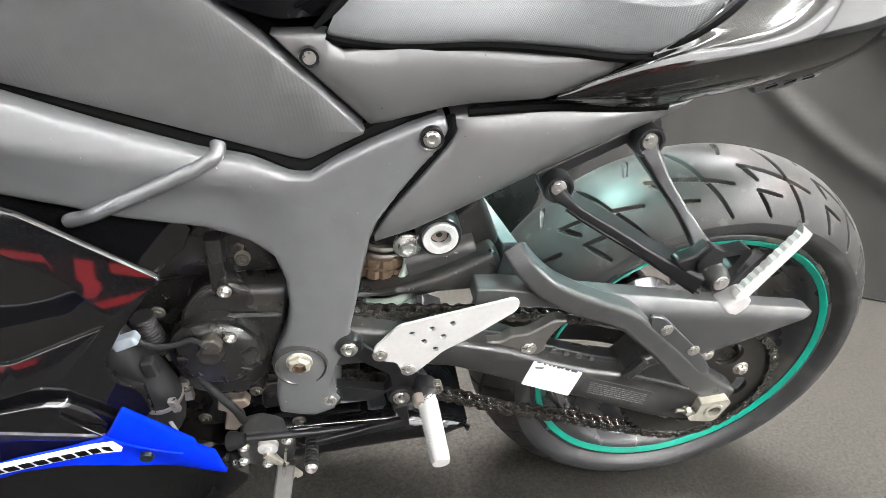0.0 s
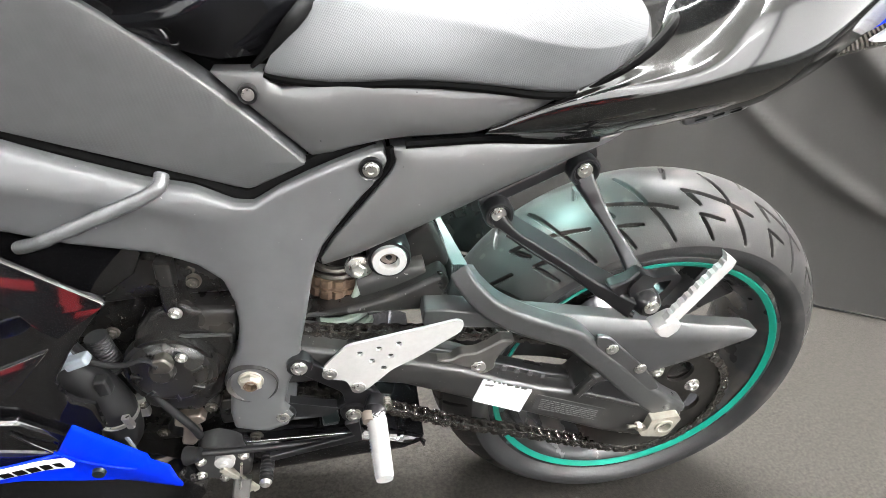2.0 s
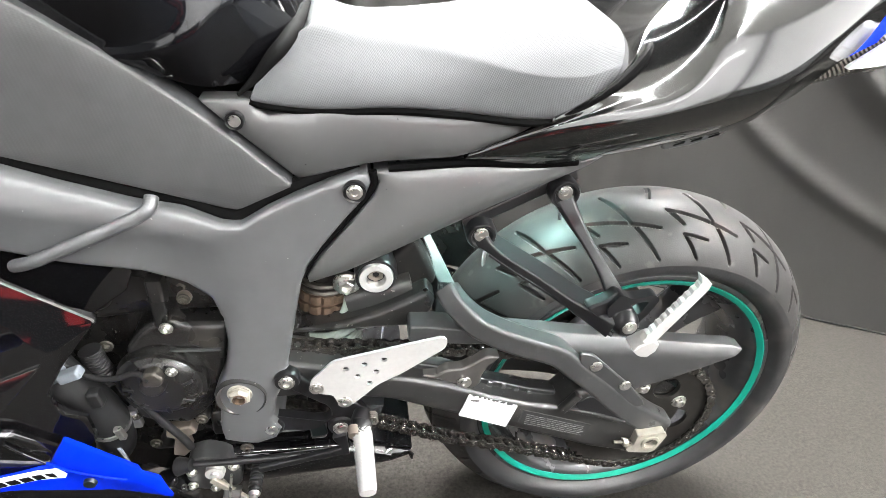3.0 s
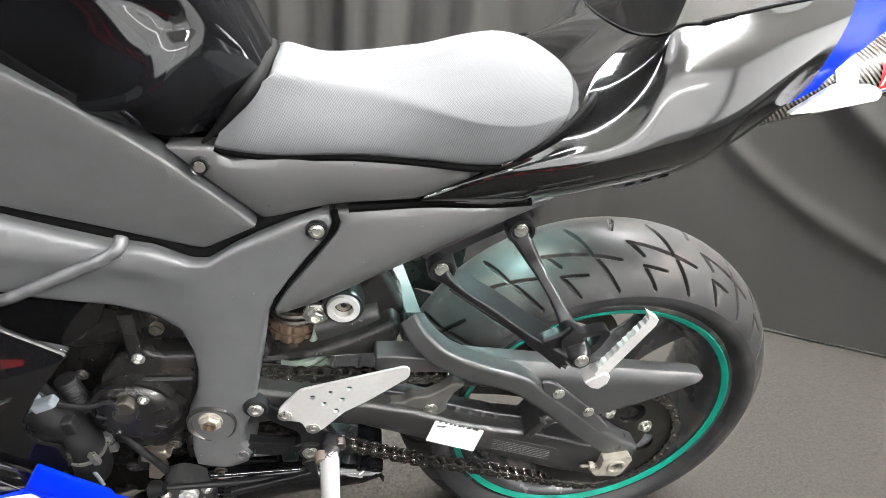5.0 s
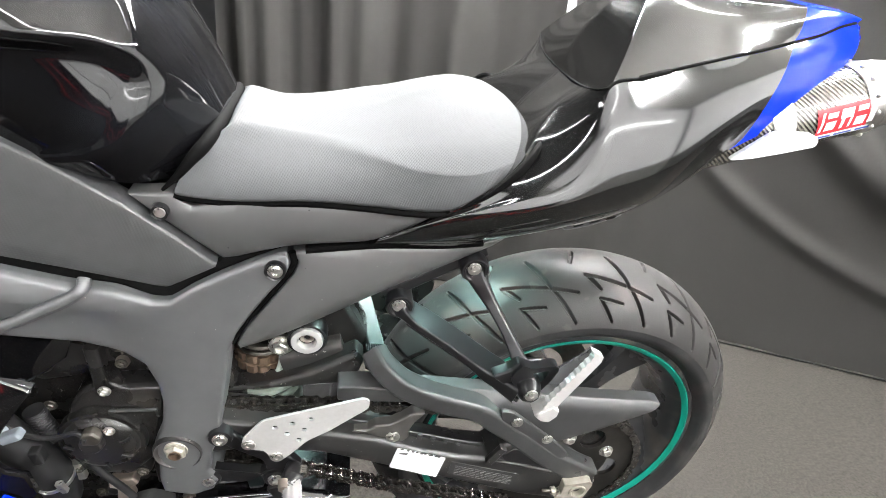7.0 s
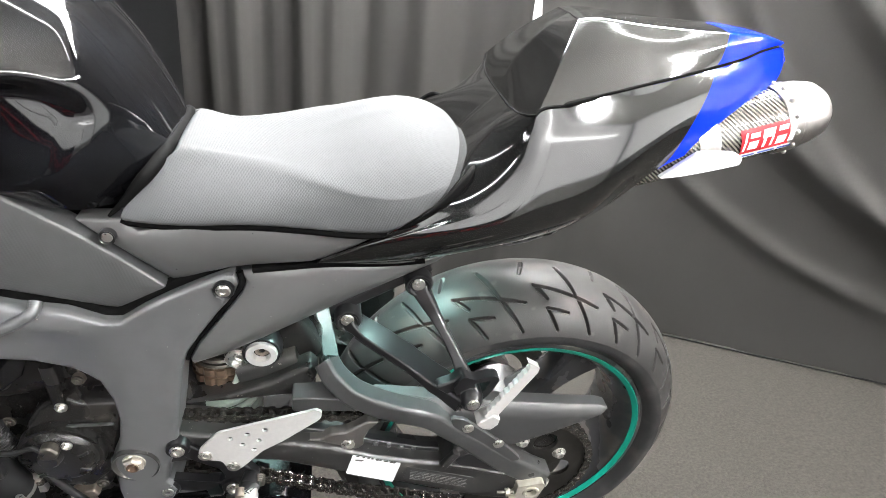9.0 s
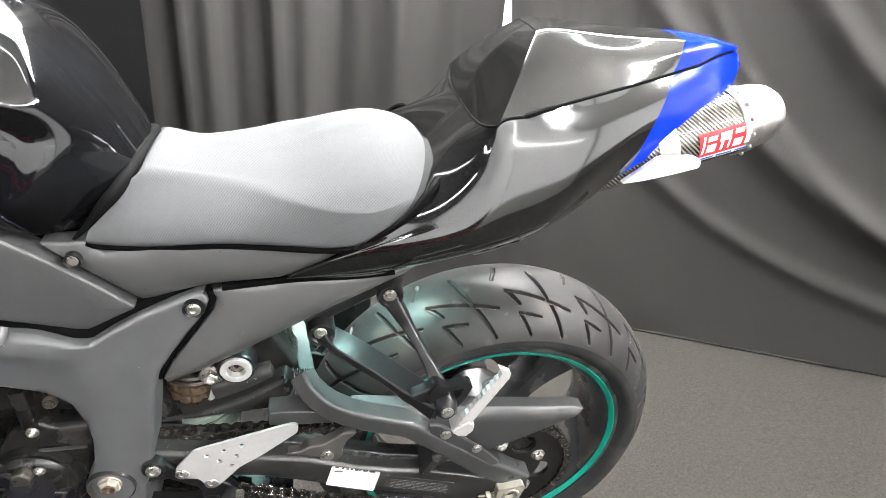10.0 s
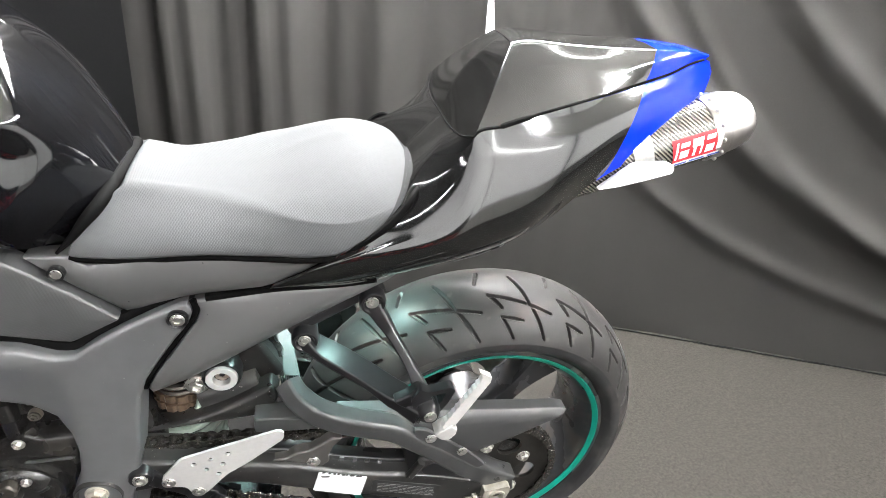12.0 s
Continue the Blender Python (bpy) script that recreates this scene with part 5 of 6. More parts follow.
M_LUG = mat("worn_grey_casting", (0.080, 0.076, 0.071), 0.4, 0.3, vary=0.3, scale=60)
lug = part("lug", slab(rounded([(-0.333, 0.422), (-0.311, 0.423), (-0.301, 0.432), (-0.280, 0.434), (-0.265, 0.445), (-0.251, 0.456), (-0.234, 0.454), (-0.247, 0.439), (-0.254, 0.420), (-0.253, 0.407), (-0.271, 0.391), (-0.285, 0.397), (-0.297, 0.411), (-0.313, 0.418)], 0.004), -0.134, 0.016, 0.003), M_LUG, swingarm)
screw(-0.276, -0.1355, 0.412, 0.0066, lug, "button")
block = part("axle_block", plate([rounded([(-0.010, 0.312), (0.030, 0.318), (0.036, 0.311), (0.028, 0.277), (0.020, 0.272), (-0.014, 0.276), (-0.021, 0.284), (-0.010, 0.291)], 0.003), ring(0.014, 0.296, 0.0095, 20)], -0.156, -0.140), M_CAST, swingarm, "dirty pale cast chain adjuster block")
part("axle_end", lathe([(-0.146, 0.0005), (-0.146, 0.0070), (-0.150, 0.0075), (-0.150, 0.0094)], 0.014, 0.296, 24), M_GRIME, block)
part("rim", lathe([(-0.156, 0.0097), (-0.1585, 0.0102), (-0.1585, 0.0135), (-0.156, 0.014)], 0.014, 0.296, 28, shut=True), M_CAST, block)
part("adjuster_bolt", sweep([(-0.040, -0.150, 0.2925), (-0.014, -0.151, 0.293)], 0.0032, 10), M_GRIME, block)
part("lock_nut", sweep([(-0.026, -0.1505, 0.2925), (-0.019, -0.1505, 0.293)], 0.0065, 6), M_CAST, block)

# rubber strip along the top of the beam, with its lighter tabs
strip = part("chain_slider", slab(rounded([(-0.37, 0.440), (-0.31, 0.426), (-0.240, 0.399), (-0.180, 0.380), (-0.137, 0.371), (-0.137, 0.356), (-0.24, 0.378), (-0.31, 0.408), (-0.37, 0.425)], 0.003), -0.120, 0.012, 0.003), M_BLACKM, swingarm, "black rubber chain slider strip")
for k in range(4):
    x = -0.238 + 0.019 * k
    top = 0.397 - 0.33 * (x + 0.238)
    part("tab", slab(rounded([(x, top), (x + 0.007, top - 0.002), (x + 0.005, top - 0.012), (x - 0.002, top - 0.010)], 0.002), -0.1225, 0.004, 0.001), M_BRACE, strip)

# ---------------------------------------------------------------- chain guard
part("chain_guard", slab(rounded([(-0.242, 0.488), (-0.171, 0.481), (-0.064, 0.470), (0.050, 0.459), (0.100, 0.455), (0.116, 0.451), (0.110, 0.446), (0.056, 0.419), (0.028, 0.405), (-0.030, 0.381), (-0.078, 0.402), (-0.155, 0.455), (-0.242, 0.467)], 0.003),
                                 lambda x, z: -0.130 + 0.75 * min(0.024, max(0, z - (0.4515 - 0.07 * (x + 0.015)))), 0.020, 0.002, 0.008), M_GUARD, motorcycle, "dark grey satin chain guard")

# ---------------------------------------------------------------- chain and sprockets
M_DSTEEL = mat("dark_sprocket_steel", (0.055, 0.052, 0.048), 0.35, 0.8, vary=0.35, scale=60)
SPX, SPZ, SPR = 0.010, 0.302, 0.1135
FPX, FPZ, FPR = -0.620, 0.408, 0.046
teeth = []
for i in range(45 * 4):
    a = 2 * math.pi * i / (45 * 4)
    r = (0.1095, 0.1155, 0.1155, 0.1095)[i % 4]
    teeth.append((SPX + r * math.sin(a), SPZ + r * math.cos(a)))
holes = [ring(SPX + 0.066 * math.sin(a), SPZ + 0.066 * math.cos(a), 0.021, 16) for a in (2 * math.pi * k / 5 + 0.45 for k in range(5))]
spr = part("sprocket", plate([teeth] + holes, -0.113, -0.107), M_DSTEEL, motorcycle, "steel rear sprocket")
for k in range(5):
    a = 2 * math.pi * k / 5 + 1.08
    screw(SPX + 0.066 * math.sin(a), -0.113, SPZ + 0.066 * math.cos(a), 0.008, spr, "nut")
part("sprocket_carrier", lathe([(-0.105, 0.03), (-0.105, 0.072), (-0.09, 0.080), (-0.07, 0.080), (-0.07, 0.03)], SPX, SPZ, 40), M_ENGINE, motorcycle)

chain = new("chain")
chain.parent = motorcycle
tagged(chain, label="greasy steel drive chain")


def link_mesh(outer):
    """One link, half a pitch either side of its middle: two figure-of-eight plates and its rollers."""
    bm = bmesh.new()
    hp = 0.0079
    loop = []
    for i in range(9):
        a = radians(-100 + 200 * i / 8)
        loop.append((hp + 0.0068 * math.cos(a), 0.0068 * math.sin(a)))
    loop.append((0.0, 0.0050))
    for i in range(9):
        a = radians(80 + 200 * i / 8)
        loop.append((-hp + 0.0068 * math.cos(a), 0.0068 * math.sin(a)))
    loop.append((0.0, -0.0050))
    off = 0.0074 if outer else 0.0050
    for y in (-off, off):
        vs0 = [bm.verts.new((x, y - 0.0011, z)) for x, z in loop]
        vs1 = [bm.verts.new((x, y + 0.0011, z)) for x, z in loop]
        bm.faces.new(vs0)
        bm.faces.new(vs1)
        for i in range(len(loop)):
            j = (i + 1) % len(loop)
            bm.faces.new((vs0[i], vs0[j], vs1[j], vs1[i]))
    for sx in (-hp, hp):
        if outer:
            lathe([(-0.0098, 0.0005), (-0.0098, 0.0026), (-0.0091, 0.0031), (0.0091, 0.0031), (0.0098, 0.0005)], sx, 0, 10, bm)
        else:
            lathe([(-0.0047, 0.0005), (-0.0047, 0.0050), (0.0047, 0.0050), (0.0047, 0.0005)], sx, 0, 10, bm)
    return bm


def chain_path():
    """Points along the chain: over the top run, round the rear sprocket, back below, round the front one."""
    pts = []
    for i in range(61):
        a = -4 + (184 + 12) * i / 60
        pts.append((SPX + SPR * math.sin(radians(a)), SPZ + SPR * math.cos(radians(a))))
    for p in ((-0.088, 0.213), (-0.187, 0.245), (-0.276, 0.270), (-0.370, 0.308), (-0.446, 0.336), (-0.510, 0.352), (-0.570, 0.362)):
        pts.append(p)
    for i in range(21):
        a = 195 + 165 * i / 20
        pts.append((FPX + FPR * math.sin(radians(a)), FPZ + FPR * math.cos(radians(a))))
    pts += [(-0.486, 0.455), (-0.378, 0.452), (-0.260, 0.446), (-0.12, 0.430)]
    return pts


pts = chain_path()
pts.append(pts[0])
acc = [0.0]
for a, b in zip(pts, pts[1:]):
    acc.append(acc[-1] + math.hypot(b[0] - a[0], b[1] - a[1]))
count = 2 * round(acc[-1] / 0.0159 / 2)
pitch = acc[-1] / count
protos = {}
for i in range(count):
    d = (i + 0.5) * pitch

    def at(q):
        return float(np.interp(q % acc[-1], acc, [p[0] for p in pts])), float(np.interp(q % acc[-1], acc, [p[1] for p in pts]))

    (x0, z0), (x1, z1) = at(d - pitch / 2), at(d + pitch / 2)
    m = pose((x0 + x1) / 2, -0.110, (z0 + z1) / 2, 0, -math.degrees(math.atan2(z1 - z0, x1 - x0)), 0)
    outer = i % 2
    if outer not in protos:
        protos[outer] = part("link", link_mesh(outer), M_CHAIN, chain)
        protos[outer].matrix_basis = m
    else:
        again(protos[outer], "link", chain, m)

# ---------------------------------------------------------------- shock absorber
shock = new("shock_absorber")
shock.parent = motorcycle
shock.matrix_basis = pose(-0.453, -0.036, 0.486, 90, 0, 0) @ pose(0, 0, 0, 0, 0, 0)
tagged(shock, label="rear shock absorber with a rusty notched collar")
collar = bmesh.new()
rows = []
for y, r in ((0.014, 0.030), (0.014, 0.0385), (0.003, 0.0385), (0.003, 0.0355), (-0.001, 0.0355), (-0.001, 0.0395), (-0.013, 0.0395), (-0.013, 0.03)):
    rows.append([(q * math.sin(2 * math.pi * k / 56), y, q * math.cos(2 * math.pi * k / 56)) for k, q in ((k, r - (0.0030 if k % 4 == 3 and r > 0.036 else 0)) for k in range(56))])
skin(collar, rows, closed=True)
part("collar", collar, M_RUST, shock)
for z in (0.030, 0.020):
    part("thread_ring", lathe([(z, 0.028), (z, 0.034), (z - 0.003, 0.036), (z - 0.006, 0.034), (z - 0.006, 0.028)], n=36, shut=True), M_GRIME, shock)
part("spring", sweep([(0.045 * math.cos(k * 0.35), -0.019 - k * 0.0011, 0.045 * math.sin(k * 0.35)) for k in range(110)], 0.0062, 8), M_COIL, shock, "pale coil spring")
part("body", lathe([(0.03, 0.0005), (0.03, 0.026), (-0.16, 0.026), (-0.16, 0.0005)], n=28), M_ENGINE, shock)
part("reservoir_hose", sweep(spl([(-0.424, -0.066, 0.512), (-0.426, -0.072, 0.488), (-0.436, -0.076, 0.468), (-0.456, -0.078, 0.460), (-0.49, -0.07, 0.462)], 5), 0.0050, 10), M_COIL, motorcycle, "pale green hose")
cushion = part("shock_mount", lathe([(-0.076, 0.0005), (-0.076, 0.020), (-0.083, 0.0215), (-0.083, 0.0245), (-0.078, 0.0260), (-0.02, 0.0265)], -0.392, 0.540, 40), M_BLACKM, motorcycle, "shock mount in a black boss with a bright steel bush")
part("bush", lathe([(-0.0765, 0.0110), (-0.0860, 0.0115), (-0.0868, 0.0125), (-0.0868, 0.0195), (-0.0855, 0.0205), (-0.0765, 0.0208)], -0.392, 0.540, 40, shut=True), M_ALU, cushion)
part("socket", lathe([(-0.068, 0.0005), (-0.073, 0.0042), (-0.078, 0.0045), (-0.078, 0.0098), (-0.068, 0.0108)], -0.392, 0.540, 6), M_BRONZE, cushion)
nut = part("flange_nut", lathe([(-0.066, 0.0165), (-0.071, 0.0165), (-0.0715, 0.0130)], -0.426, 0.520, 28), M_STEEL, motorcycle)
screw(-0.426, -0.071, 0.520, 0.0105, nut, "nut")
part("mount_lug", slab(rounded([(-0.445, 0.545), (-0.415, 0.548), (-0.40, 0.575), (-0.36, 0.59), (-0.345, 0.56), (-0.375, 0.515), (-0.41, 0.505), (-0.445, 0.50)], 0.008), -0.040, 0.08, 0.004), M_TINT, motorcycle)
# black filler added for the dark gap above the gusset
part("inner_gap_dark", slab(rounded([(-0.43, 0.60), (-0.37, 0.64), (-0.355, 0.62), (-0.365, 0.57), (-0.375, 0.50), (-0.42, 0.50)], 0.008), -0.045, 0.09, 0.01), M_DARK, motorcycle)

# ---------------------------------------------------------------- engine
block_ = part("engine_block", slab(rounded([(-0.80, 0.62), (-0.60, 0.60), (-0.556, 0.55), (-0.545, 0.50), (-0.50, 0.50), (-0.47, 0.45), (-0.47, 0.36), (-0.52, 0.31), (-0.56, 0.29), (-0.60, 0.25), (-0.70, 0.235), (-0.76, 0.30), (-0.84, 0.45)], 0.015), -0.092, 0.18, 0.010, 0.03), M_ENGINE, motorcycle, "dark oily engine case")
cov = part("engine_cover", slab(rounded([(-0.664, 0.462), (-0.664, 0.478), (-0.646, 0.503), (-0.618, 0.516), (-0.600, 0.507), (-0.556, 0.508), (-0.560, 0.470), (-0.566, 0.441), (-0.582, 0.385), (-0.613, 0.352), (-0.664, 0.362), (-0.680, 0.394), (-0.682, 0.440)], 0.008),
                                lambda x, z: -0.136 + 0.30 * max(0, z - 0.476), 0.04, 0.006, 0.012), M_ENGINE, motorcycle, "dark grey generator cover")
part("round_cover", lathe([(-0.135, 0.0005), (-0.156, 0.0005), (-0.156, 0.030), (-0.154, 0.036), (-0.150, 0.041), (-0.146, 0.043), (-0.146, 0.048), (-0.134, 0.050)], -0.630, 0.434, 48), M_ENGINE, cov)
for k in range(7):
    a = 2 * math.pi * k / 7 + 0.3
    part("rib", bar([(-0.630 + 0.026 * math.sin(a), -0.155, 0.434 + 0.026 * math.cos(a)), (-0.630 + 0.038 * math.sin(a), -0.153, 0.434 + 0.038 * math.cos(a))], 0.004, 0.006), M_BLACKM, cov)
part("plug", lathe([(-0.156, 0.0005), (-0.166, 0.0005), (-0.166, 0.010), (-0.164, 0.0125), (-0.156, 0.014)], -0.634, 0.448, 24), M_ENGINE, cov)
part("filler_cap", slab(rounded([(-0.642, 0.452), (-0.640, 0.470), (-0.628, 0.474), (-0.619, 0.462), (-0.624, 0.452)], 0.004), -0.167, 0.012, 0.003), M_GRIME, cov, "worn grey cap on the round cover")
screw(-0.613, -0.157, 0.466, 0.0044, cov, "nut")
screw(-0.617, -0.136, 0.510, 0.0050, cov, "nut")
gold = part("washer", lathe([(-0.116, 0.0005), (-0.117, 0.0072), (-0.113, 0.0080), (-0.105, 0.0080)], -0.600, 0.535, 24), M_BRONZE, cov)
screw(-0.600, -0.118, 0.536, 0.0046, gold, "dirty")
screw(-0.623, -0.126, 0.498, 0.0062, cov, "button")
for x, y, z, r in ((-0.690, -0.118, 0.468, 0.006), (-0.604, -0.105, 0.545, 0.008), (-0.560, -0.118, 0.494, 0.004), (-0.590, -0.125, 0.283, 0.008), (-0.553, -0.125, 0.285, 0.007), (-0.665, -0.12, 0.296, 0.006), (-0.598, -0.138, 0.362, 0.006), (-0.672, -0.138, 0.372, 0.005)):
    screw(x, y, z, r * 0.85, block_, "dirty")
part("upper_case", slab(rounded([(-0.72, 0.600), (-0.61, 0.588), (-0.572, 0.552), (-0.560, 0.512), (-0.60, 0.509), (-0.645, 0.505), (-0.70, 0.495), (-0.73, 0.53)], 0.012), lambda x, z: -0.112 + 0.15 * max(0, z - 0.54), 0.04, 0.010, 0.02, 0.006, 0.02), M_ENGINE, block_)
part("oil_filler", lathe([(-0.118, 0.0005), (-0.118, 0.014), (-0.114, 0.017), (-0.10, 0.018)], -0.690, 0.535, 24), M_ENGINE, block_)
part("rib", bar([(-0.625, -0.112, 0.565), (-0.623, -0.115, 0.505)], 0.016, 0.03), M_ENGINE, block_)
part("coolant_hose", sweep(spl([(-0.745, -0.150, 0.490), (-0.722, -0.152, 0.448), (-0.703, -0.150, 0.408), (-0.696, -0.145, 0.370), (-0.704, -0.130, 0.320), (-0.72, -0.11, 0.28)], 6), 0.022, 20), M_HOSE, motorcycle, "thick black coolant hose")
part("hose_clip", sweep([(-0.6965, -0.147, 0.378), (-0.697, -0.145, 0.371)], 0.0235, 24), M_STEEL, motorcycle, "steel hose clip")
part("clip_screw", bar([(-0.674, -0.135, 0.383), (-0.672, -0.134, 0.352)], 0.011, 0.010), M_STEEL, motorcycle)
part("coolant_hose", sweep(spl([(-0.690, -0.105, 0.42), (-0.672, -0.112, 0.392), (-0.650, -0.112, 0.350), (-0.643, -0.108, 0.315), (-0.655, -0.10, 0.28)], 6), 0.012, 14), M_HOSE, motorcycle, "black water pump hose")
part("clip_screw", bar([(-0.677, -0.172, 0.393), (-0.674, -0.170, 0.375)], 0.008, 0.007), M_STEEL, motorcycle)
part("hose_clip", sweep([(-0.668, -0.128, 0.426), (-0.660, -0.128, 0.418)], 0.0150, 20), M_STEEL, motorcycle, "steel hose clip")
part("hose_clip", sweep([(-0.683, -0.110, 0.410), (-0.679, -0.112, 0.402)], 0.0145, 20), M_STEEL, motorcycle, "steel hose clip")
part("cable", sweep(spl([(-0.735, -0.15, 0.50), (-0.712, -0.158, 0.476), (-0.690, -0.160, 0.463), (-0.668, -0.160, 0.461), (-0.648, -0.160, 0.468), (-0.634, -0.166, 0.462)], 6), 0.0032, 8), M_HOSE, motorcycle, "thin black cable")
M_CLIP = mat("pale_blue_plastic", (0.20, 0.225, 0.25), 0.5)
part("connector", slab(rounded([(-0.716, 0.482), (-0.694, 0.492), (-0.690, 0.482), (-0.712, 0.472)], 0.003), -0.180, 0.012, 0.003), M_CLIP, motorcycle, "pale blue cable connector")
part("connector", slab(rounded([(-0.699, 0.447), (-0.686, 0.449), (-0.683, 0.428), (-0.696, 0.425)], 0.003), -0.172, 0.012, 0.003), M_HOSE, motorcycle, "black cable connector")
part("hose_sleeve", sweep(spl([(-0.755, -0.16, 0.452), (-0.735, -0.166, 0.468), (-0.716, -0.17, 0.484)], 5), 0.010, 12), M_CLIP, motorcycle, "pale blue hose sleeve")
part("wire", sweep(spl([(-0.735, -0.13, 0.40), (-0.722, -0.15, 0.372), (-0.708, -0.155, 0.355), (-0.700, -0.155, 0.330)], 5), 0.002, 6), M_STEEL, motorcycle)
part("ribbed_pipe", sweep(spl([(-0.702, -0.130, 0.475), (-0.699, -0.130, 0.458), (-0.694, -0.130, 0.439), (-0.690, -0.130, 0.425)], 10), [0.0105 + 0.0014 * (k % 2) for k in range(31)], 14), M_HOSE, motorcycle, "ribbed black plastic pipe")
part("drain_hose", sweep(spl([(-0.664, -0.140, 0.412), (-0.640, -0.146, 0.372), (-0.622, -0.146, 0.340), (-0.616, -0.140, 0.312)], 6), 0.0048, 10), M_HOSE, motorcycle, "thin black drain hose")
part("drain_hose", sweep(spl([(-0.70, -0.150, 0.352), (-0.688, -0.158, 0.334), (-0.684, -0.158, 0.312), (-0.690, -0.150, 0.290)], 6), 0.0022, 8), M_CLIP, motorcycle, "pale breather pipe")
for k in range(3):
    part("fin", bar([(-0.672 + 0.014 * k, -0.118, 0.592), (-0.678 + 0.014 * k, -0.121, 0.572)], 0.003, 0.010), M_GRIME, block_)
part("edge_rib", bar([(-0.640, -0.1385, 0.4795), (-0.600, -0.1385, 0.4800), (-0.563, -0.1385, 0.4805)], 0.003, 0.004), M_BRACE, cov)
part("casting_boss", lathe([(-0.135, 0.0005), (-0.136, 0.0075), (-0.132, 0.0100), (-0.115, 0.0105)], -0.598, 0.362, 20), M_ENGINE, cov)
part("casting_boss", lathe([(-0.135, 0.0005), (-0.136, 0.0075), (-0.132, 0.0100), (-0.115, 0.0105)], -0.672, 0.372, 20), M_ENGINE, cov)
part("bracket_plate", slab(rounded([(-0.470, 0.352), (-0.452, 0.356), (-0.446, 0.332), (-0.466, 0.328)], 0.003), -0.146, 0.004, 0.0015), M_TINT, motorcycle, "dark green-grey bracket plate")
part("rivet_head", lathe([(-0.1425, 0.0005), (-0.1425, 0.0045), (-0.140, 0.0055)], -0.422, 0.300, 16), M_RUST, motorcycle, "rusty stud head")
part("sump", slab(rounded([(-0.76, 0.34), (-0.56, 0.34), (-0.50, 0.27), (-0.52, 0.19), (-0.70, 0.17), (-0.80, 0.22)], 0.01), -0.075, 0.15, 0.006), M_ENGINE, block_)
# gear shift arm
part("shift_arm", slab(rounded([(-0.642, 0.345), (-0.612, 0.350), (-0.606, 0.338), (-0.620, 0.330), (-0.616, 0.305), (-0.626, 0.292), (-0.640, 0.296), (-0.634, 0.328), (-0.644, 0.332)], 0.003), -0.140, 0.014, 0.003), M_BRONZE, motorcycle, "bronze-brown shift arm")
part("rod_boot", sweep([(-0.632, -0.152, 0.290), (-0.615, -0.155, 0.296)], [0.012, 0.008], 12), M_HOSE, motorcycle)
part("cross_case", slab(rounded([(-0.60, 0.335), (-0.50, 0.345), (-0.475, 0.330), (-0.48, 0.30), (-0.60, 0.285)], 0.008), -0.105, 0.2, 0.006), M_ENGINE, motorcycle)
part("switch", slab(rounded([(-0.470, 0.345), (-0.452, 0.346), (-0.448, 0.318), (-0.468, 0.316)], 0.003), -0.140, 0.02, 0.003), M_BRACE, motorcycle)

# ---------------------------------------------------------------- side stand
M_STANDG = mat("worn_stand_paint", (0.16, 0.158, 0.152), 0.4, 0.4, vary=0.3, scale=60)
stand = new("side_stand")
stand.parent = motorcycle
tagged(stand, label="black side stand, folded out")
part("bracket", slab(rounded([(-0.622, 0.292), (-0.600, 0.300), (-0.580, 0.292), (-0.556, 0.268), (-0.560, 0.240), (-0.585, 0.228), (-0.618, 0.236), (-0.628, 0.262)], 0.006), -0.150, 0.03, 0.004), M_BRACE, stand)
part("bush", lathe([(-0.160, 0.0005), (-0.160, 0.0045), (-0.157, 0.0050), (-0.157, 0.0120), (-0.150, 0.0125)], -0.589, 0.276, 24), M_ALU, stand)
for x, z in ((-0.620, 0.247), (-0.592, 0.240), (-0.566, 0.284), (-0.618, 0.276)):
    screw(x, -0.152, z, 0.0048, stand, "nut")
part("lug", bar([(-0.592, -0.160, 0.270), (-0.566, -0.163, 0.246), (-0.552, -0.164, 0.228)], 0.009, 0.006), M_CAST, stand)
part("lug", bar([(-0.584, -0.156, 0.262), (-0.570, -0.160, 0.240), (-0.562, -0.160, 0.220)], 0.008, 0.006), M_CAST, stand)
part("spring", sweep([(-0.566, -0.166, 0.288), (-0.572, -0.172, 0.235), (-0.580, -0.215, 0.165)], 0.0016, 6), M_STEEL, stand)
part("leg", bar([(-0.568, -0.160, 0.250), (-0.580, -0.205, 0.17), (-0.595, -0.275, 0.065)], [0.022, 0.020, 0.018], 0.014), M_STANDG, stand)
part("foot", slab(rounded([(-0.625, 0.075), (-0.565, 0.075), (-0.560, 0.066), (-0.630, 0.066)], 0.003), -0.300, 0.05, 0.002), M_ENGINE, stand)

# ---------------------------------------------------------------- fairing
y_fair = lambda x, z: -0.2 + 0.35 * (x + 0.65)
crease_z = lambda x: 0.458 - 1.53 * (x + 0.743)


def y_blue(x, z):
    """The belly panel turns under below its crease."""
    return -0.2 + 0.45 * (x + 0.66) + 0.30 * min(0.06, max(0, min(0.430, crease_z(x)) - z))


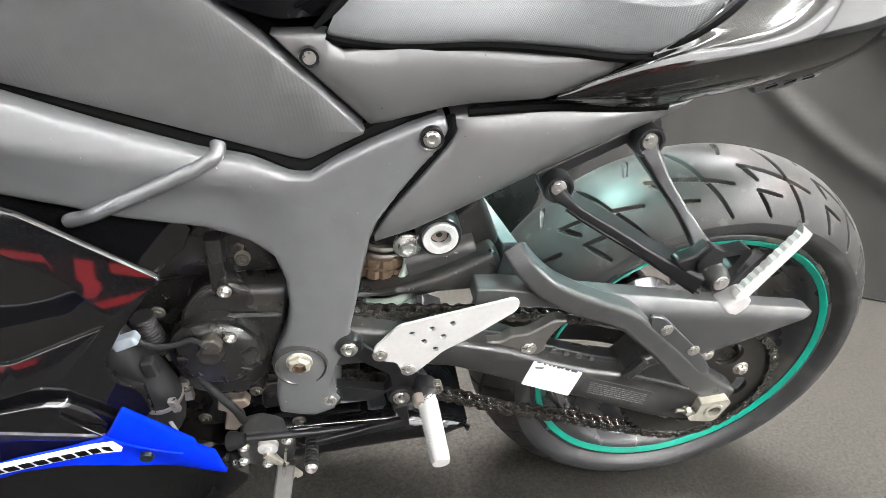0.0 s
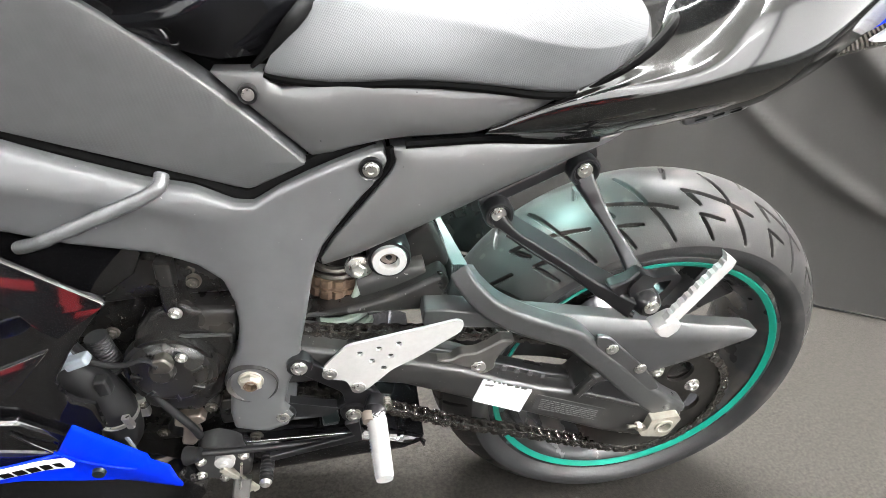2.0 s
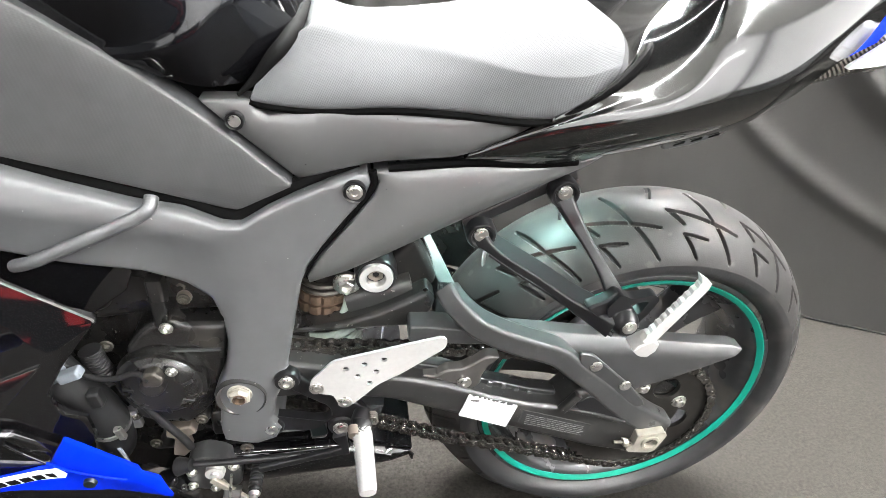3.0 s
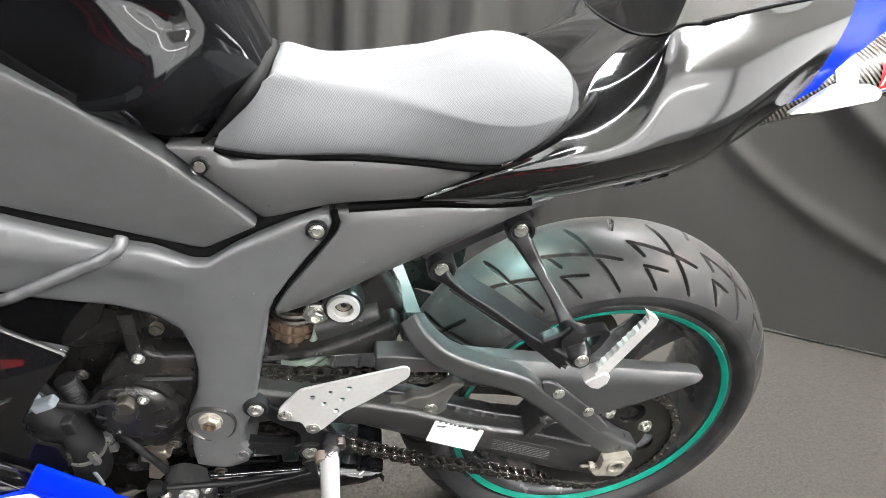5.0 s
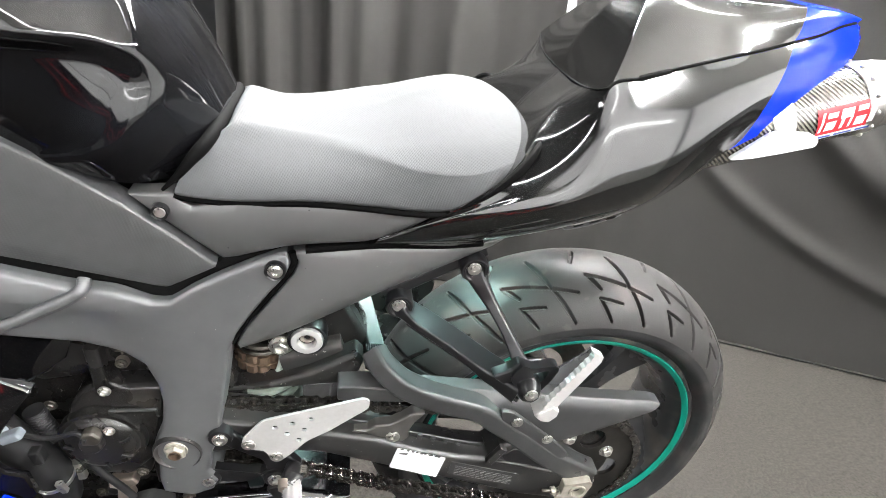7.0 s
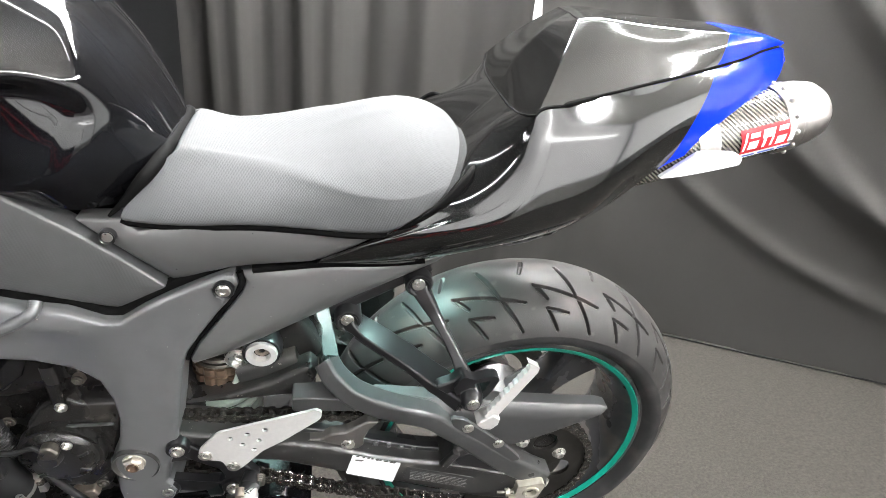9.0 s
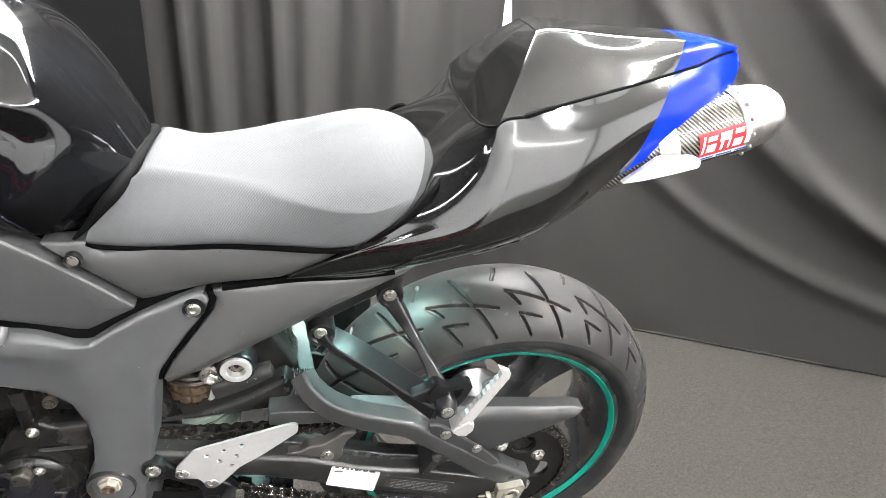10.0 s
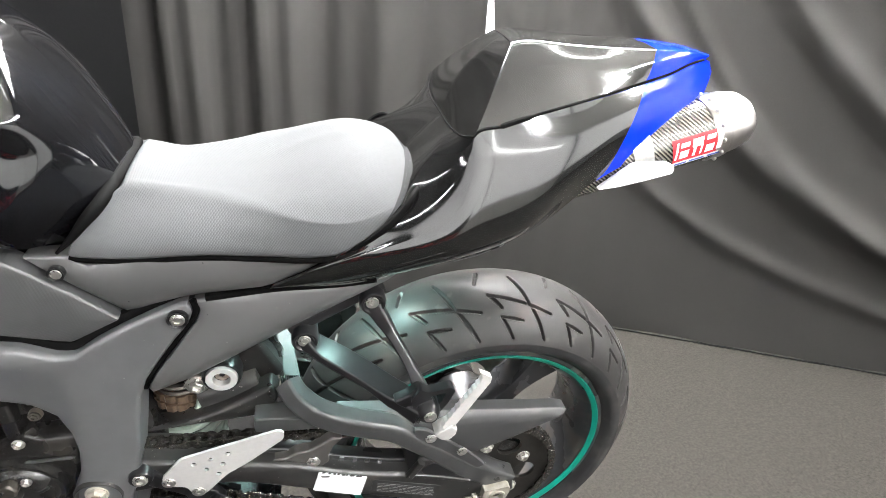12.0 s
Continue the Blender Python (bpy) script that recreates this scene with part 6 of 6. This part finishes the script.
fairing = part("fairing", slab([(-1.10, 0.82), (-0.90, 0.700), (-0.80, 0.650), (-0.746, 0.622), (-0.702, 0.594), (-0.672, 0.574), (-0.660, 0.564), (-0.662, 0.558), (-0.672, 0.545), (-0.697, 0.511), (-0.712, 0.484), (-0.714, 0.468), (-0.706, 0.450), (-0.692, 0.436),
                                (-0.690, 0.40), (-0.720, 0.37), (-0.803, 0.395), (-1.10, 0.42)], lambda x, z: y_fair(x, z) + 0.022 + 0.24 * max(0, z - 0.60), 0.008, 0.003, 0), M_GLOSS, motorcycle, "glossy black side fairing")
part("fairing_inner", slab([(-1.10, 0.78), (-0.80, 0.672), (-0.70, 0.630), (-0.655, 0.606), (-0.640, 0.580), (-0.650, 0.555), (-0.72, 0.50), (-1.10, 0.55)], lambda x, z: -0.128 + 0.10 * (x + 0.65), 0.006, 0.003, 0), M_GLOSS, fairing, "glossy black inner edge of the fairing")
y_wing = lambda x, z: y_fair(x, z) + 0.42 * (z - 0.57)
part("fairing_wing", slab(rounded([(-1.05, 0.80), (-0.738, 0.641), (-0.649, 0.575), (-0.690, 0.552), (-0.709, 0.580), (-0.723, 0.595), (-0.76, 0.622), (-1.05, 0.72)], 0.006, keep=(0, 7)), y_wing, 0.004, 0.0016, 0), M_GLOSS, fairing, "glossy black upper fairing blade")
part("fairing_wing", slab(rounded([(-1.05, 0.60), (-0.752, 0.536), (-0.692, 0.548), (-0.722, 0.515), (-0.753, 0.511), (-1.05, 0.50)], 0.005, keep=(0, 5)), y_wing, 0.004, 0.0016, 0), M_GLOSS, fairing, "glossy black lower fairing blade")
part("fairing_fold", slab(rounded([(-1.05, 0.500), (-0.760, 0.462), (-0.744, 0.454), (-0.700, 0.392), (-0.74, 0.385), (-0.82, 0.41), (-1.05, 0.45)], 0.004), lambda x, z: y_fair(x, z) + 0.009, 0.008, 0.004, 0), M_GLOSS, fairing)
belly = part("belly_panel", slab(rounded([(-1.10, 0.475), (-0.90, 0.440), (-0.781, 0.416), (-0.753, 0.404), (-0.727, 0.398), (-0.703, 0.440), (-0.655, 0.357), (-0.6535, 0.346), (-0.639, 0.325), (-0.632, 0.280), (-0.633, 0.270), (-0.717, 0.333), (-0.788, 0.391), (-1.10, 0.44)], 0.003), y_blue, 0.004, 0.003, 0.012), M_BLUE, motorcycle, "glossy blue belly panel")
part("belly_pan", slab(rounded([(-1.10, 0.455), (-0.788, 0.401), (-0.717, 0.343), (-0.632, 0.274), (-0.615, 0.210), (-0.70, 0.16), (-1.10, 0.18)], 0.01), lambda x, z: y_blue(x, z) + 0.006, 0.03, 0.006, 0.03), M_GLOSS, motorcycle, "glossy black belly pan")
part("belly_pan", slab(rounded([(-0.66, 0.235), (-0.613, 0.278), (-0.572, 0.285), (-0.432, 0.292), (-0.363, 0.273), (-0.326, 0.257), (-0.360, 0.244), (-0.503, 0.222), (-0.612, 0.205), (-0.68, 0.19)], 0.005), -0.140, 0.28, 0.010, 0.02, 0.012, 0.03), M_GLOSS, motorcycle, "glossy black belly pan tail")
part("fold_edge", sweep(spl([(-0.7491, -0.2275, 0.4457), (-0.7375, -0.2250, 0.4250), (-0.7239, -0.2242, 0.4094)], 5), 0.0013, 8), M_GLOSS, belly)
part("fold_edge", sweep(spl([(-0.7239, -0.2238, 0.4094), (-0.7131, -0.2180, 0.3889), (-0.7021, -0.2136, 0.3739), (-0.6848, -0.2090, 0.3588), (-0.6666, -0.2036, 0.3441)], 5), 0.0013, 8), M_BLUE, belly)
part("screw_cap", lathe([(-0.222, 0.0005), (-0.222, 0.006), (-0.218, 0.007)], -0.694, 0.365, 16), M_TINT, belly)
L0, L1 = Vector((-0.800, 0.4270)), Vector((-0.720, 0.3925))
logo = part("stripe", slab([tuple(L0 + Vector((-0.08, 0.0125))), tuple(L0), tuple(L1), tuple(L1 + Vector((0.004, -0.0175))), tuple(L0 + Vector((-0.002, -0.012))), tuple(L0 + Vector((-0.08, 0.002)))], lambda x, z: y_blue(x, z) - 0.0055, 0.005, 0.0002, 0.012), M_WHITE, belly, "white sticker with black block marks")
for k in range(9):
    t0, t1 = 0.02 + k * 0.107, 0.02 + k * 0.107 + 0.075
    a, b = L0.lerp(L1, t0), L0.lerp(L1, t1)
    h0 = -0.0105 - 0.004 * t0
    part("mark", slab([tuple(a + Vector((0.002, -0.002))), tuple(b + Vector((0.002, -0.002))), tuple(b + Vector((0.003, h0))), tuple(a + Vector((0.003, h0)))], lambda x, z: y_blue(x, z) - 0.0068, 0.001, 0), M_DARK, logo)

# ---------------------------------------------------------------- banner behind the camera, seen as red marks in the lacquer
banner = new("banner")
banner.matrix_basis = pose(-0.6, -3.4, 0)
tagged(banner, "black cloth banner with large unreadable red marks", "banner")
part("cloth", box(-1.7, 1.2, -0.01, 0.01, 0.02, 0.92), M_DARK, banner)
for e in (-1.7, 1.2):
    part("pole", sweep([(e, 0, 0), (e, 0, 0.96)], 0.015, 10), M_STEEL, banner)
for k, (x, z, w, h, tilt) in enumerate(((-1.2, 1.2, 0.35, 0.10, 12), (-0.8, 1.25, 0.10, 0.45, 15), (-0.5, 1.1, 0.40, 0.11, 10), (-0.05, 1.2, 0.10, 0.5, 14), (0.25, 1.28, 0.4, 0.10, 8), (0.6, 1.1, 0.10, 0.45, 12), (0.95, 1.2, 0.38, 0.11, 10),
                                        (-0.9, 0.7, 0.5, 0.09, 4), (0.0, 0.68, 0.6, 0.09, 4), (0.9, 0.7, 0.6, 0.09, 4))):
    o = part("mark", box(-w / 2, w / 2, -0.004, 0.004, -h * 0.35, h * 0.35), M_RED, banner)
    o.matrix_basis = pose(x, 0.016, (z - 0.42) * 0.62, 0, tilt, 0)
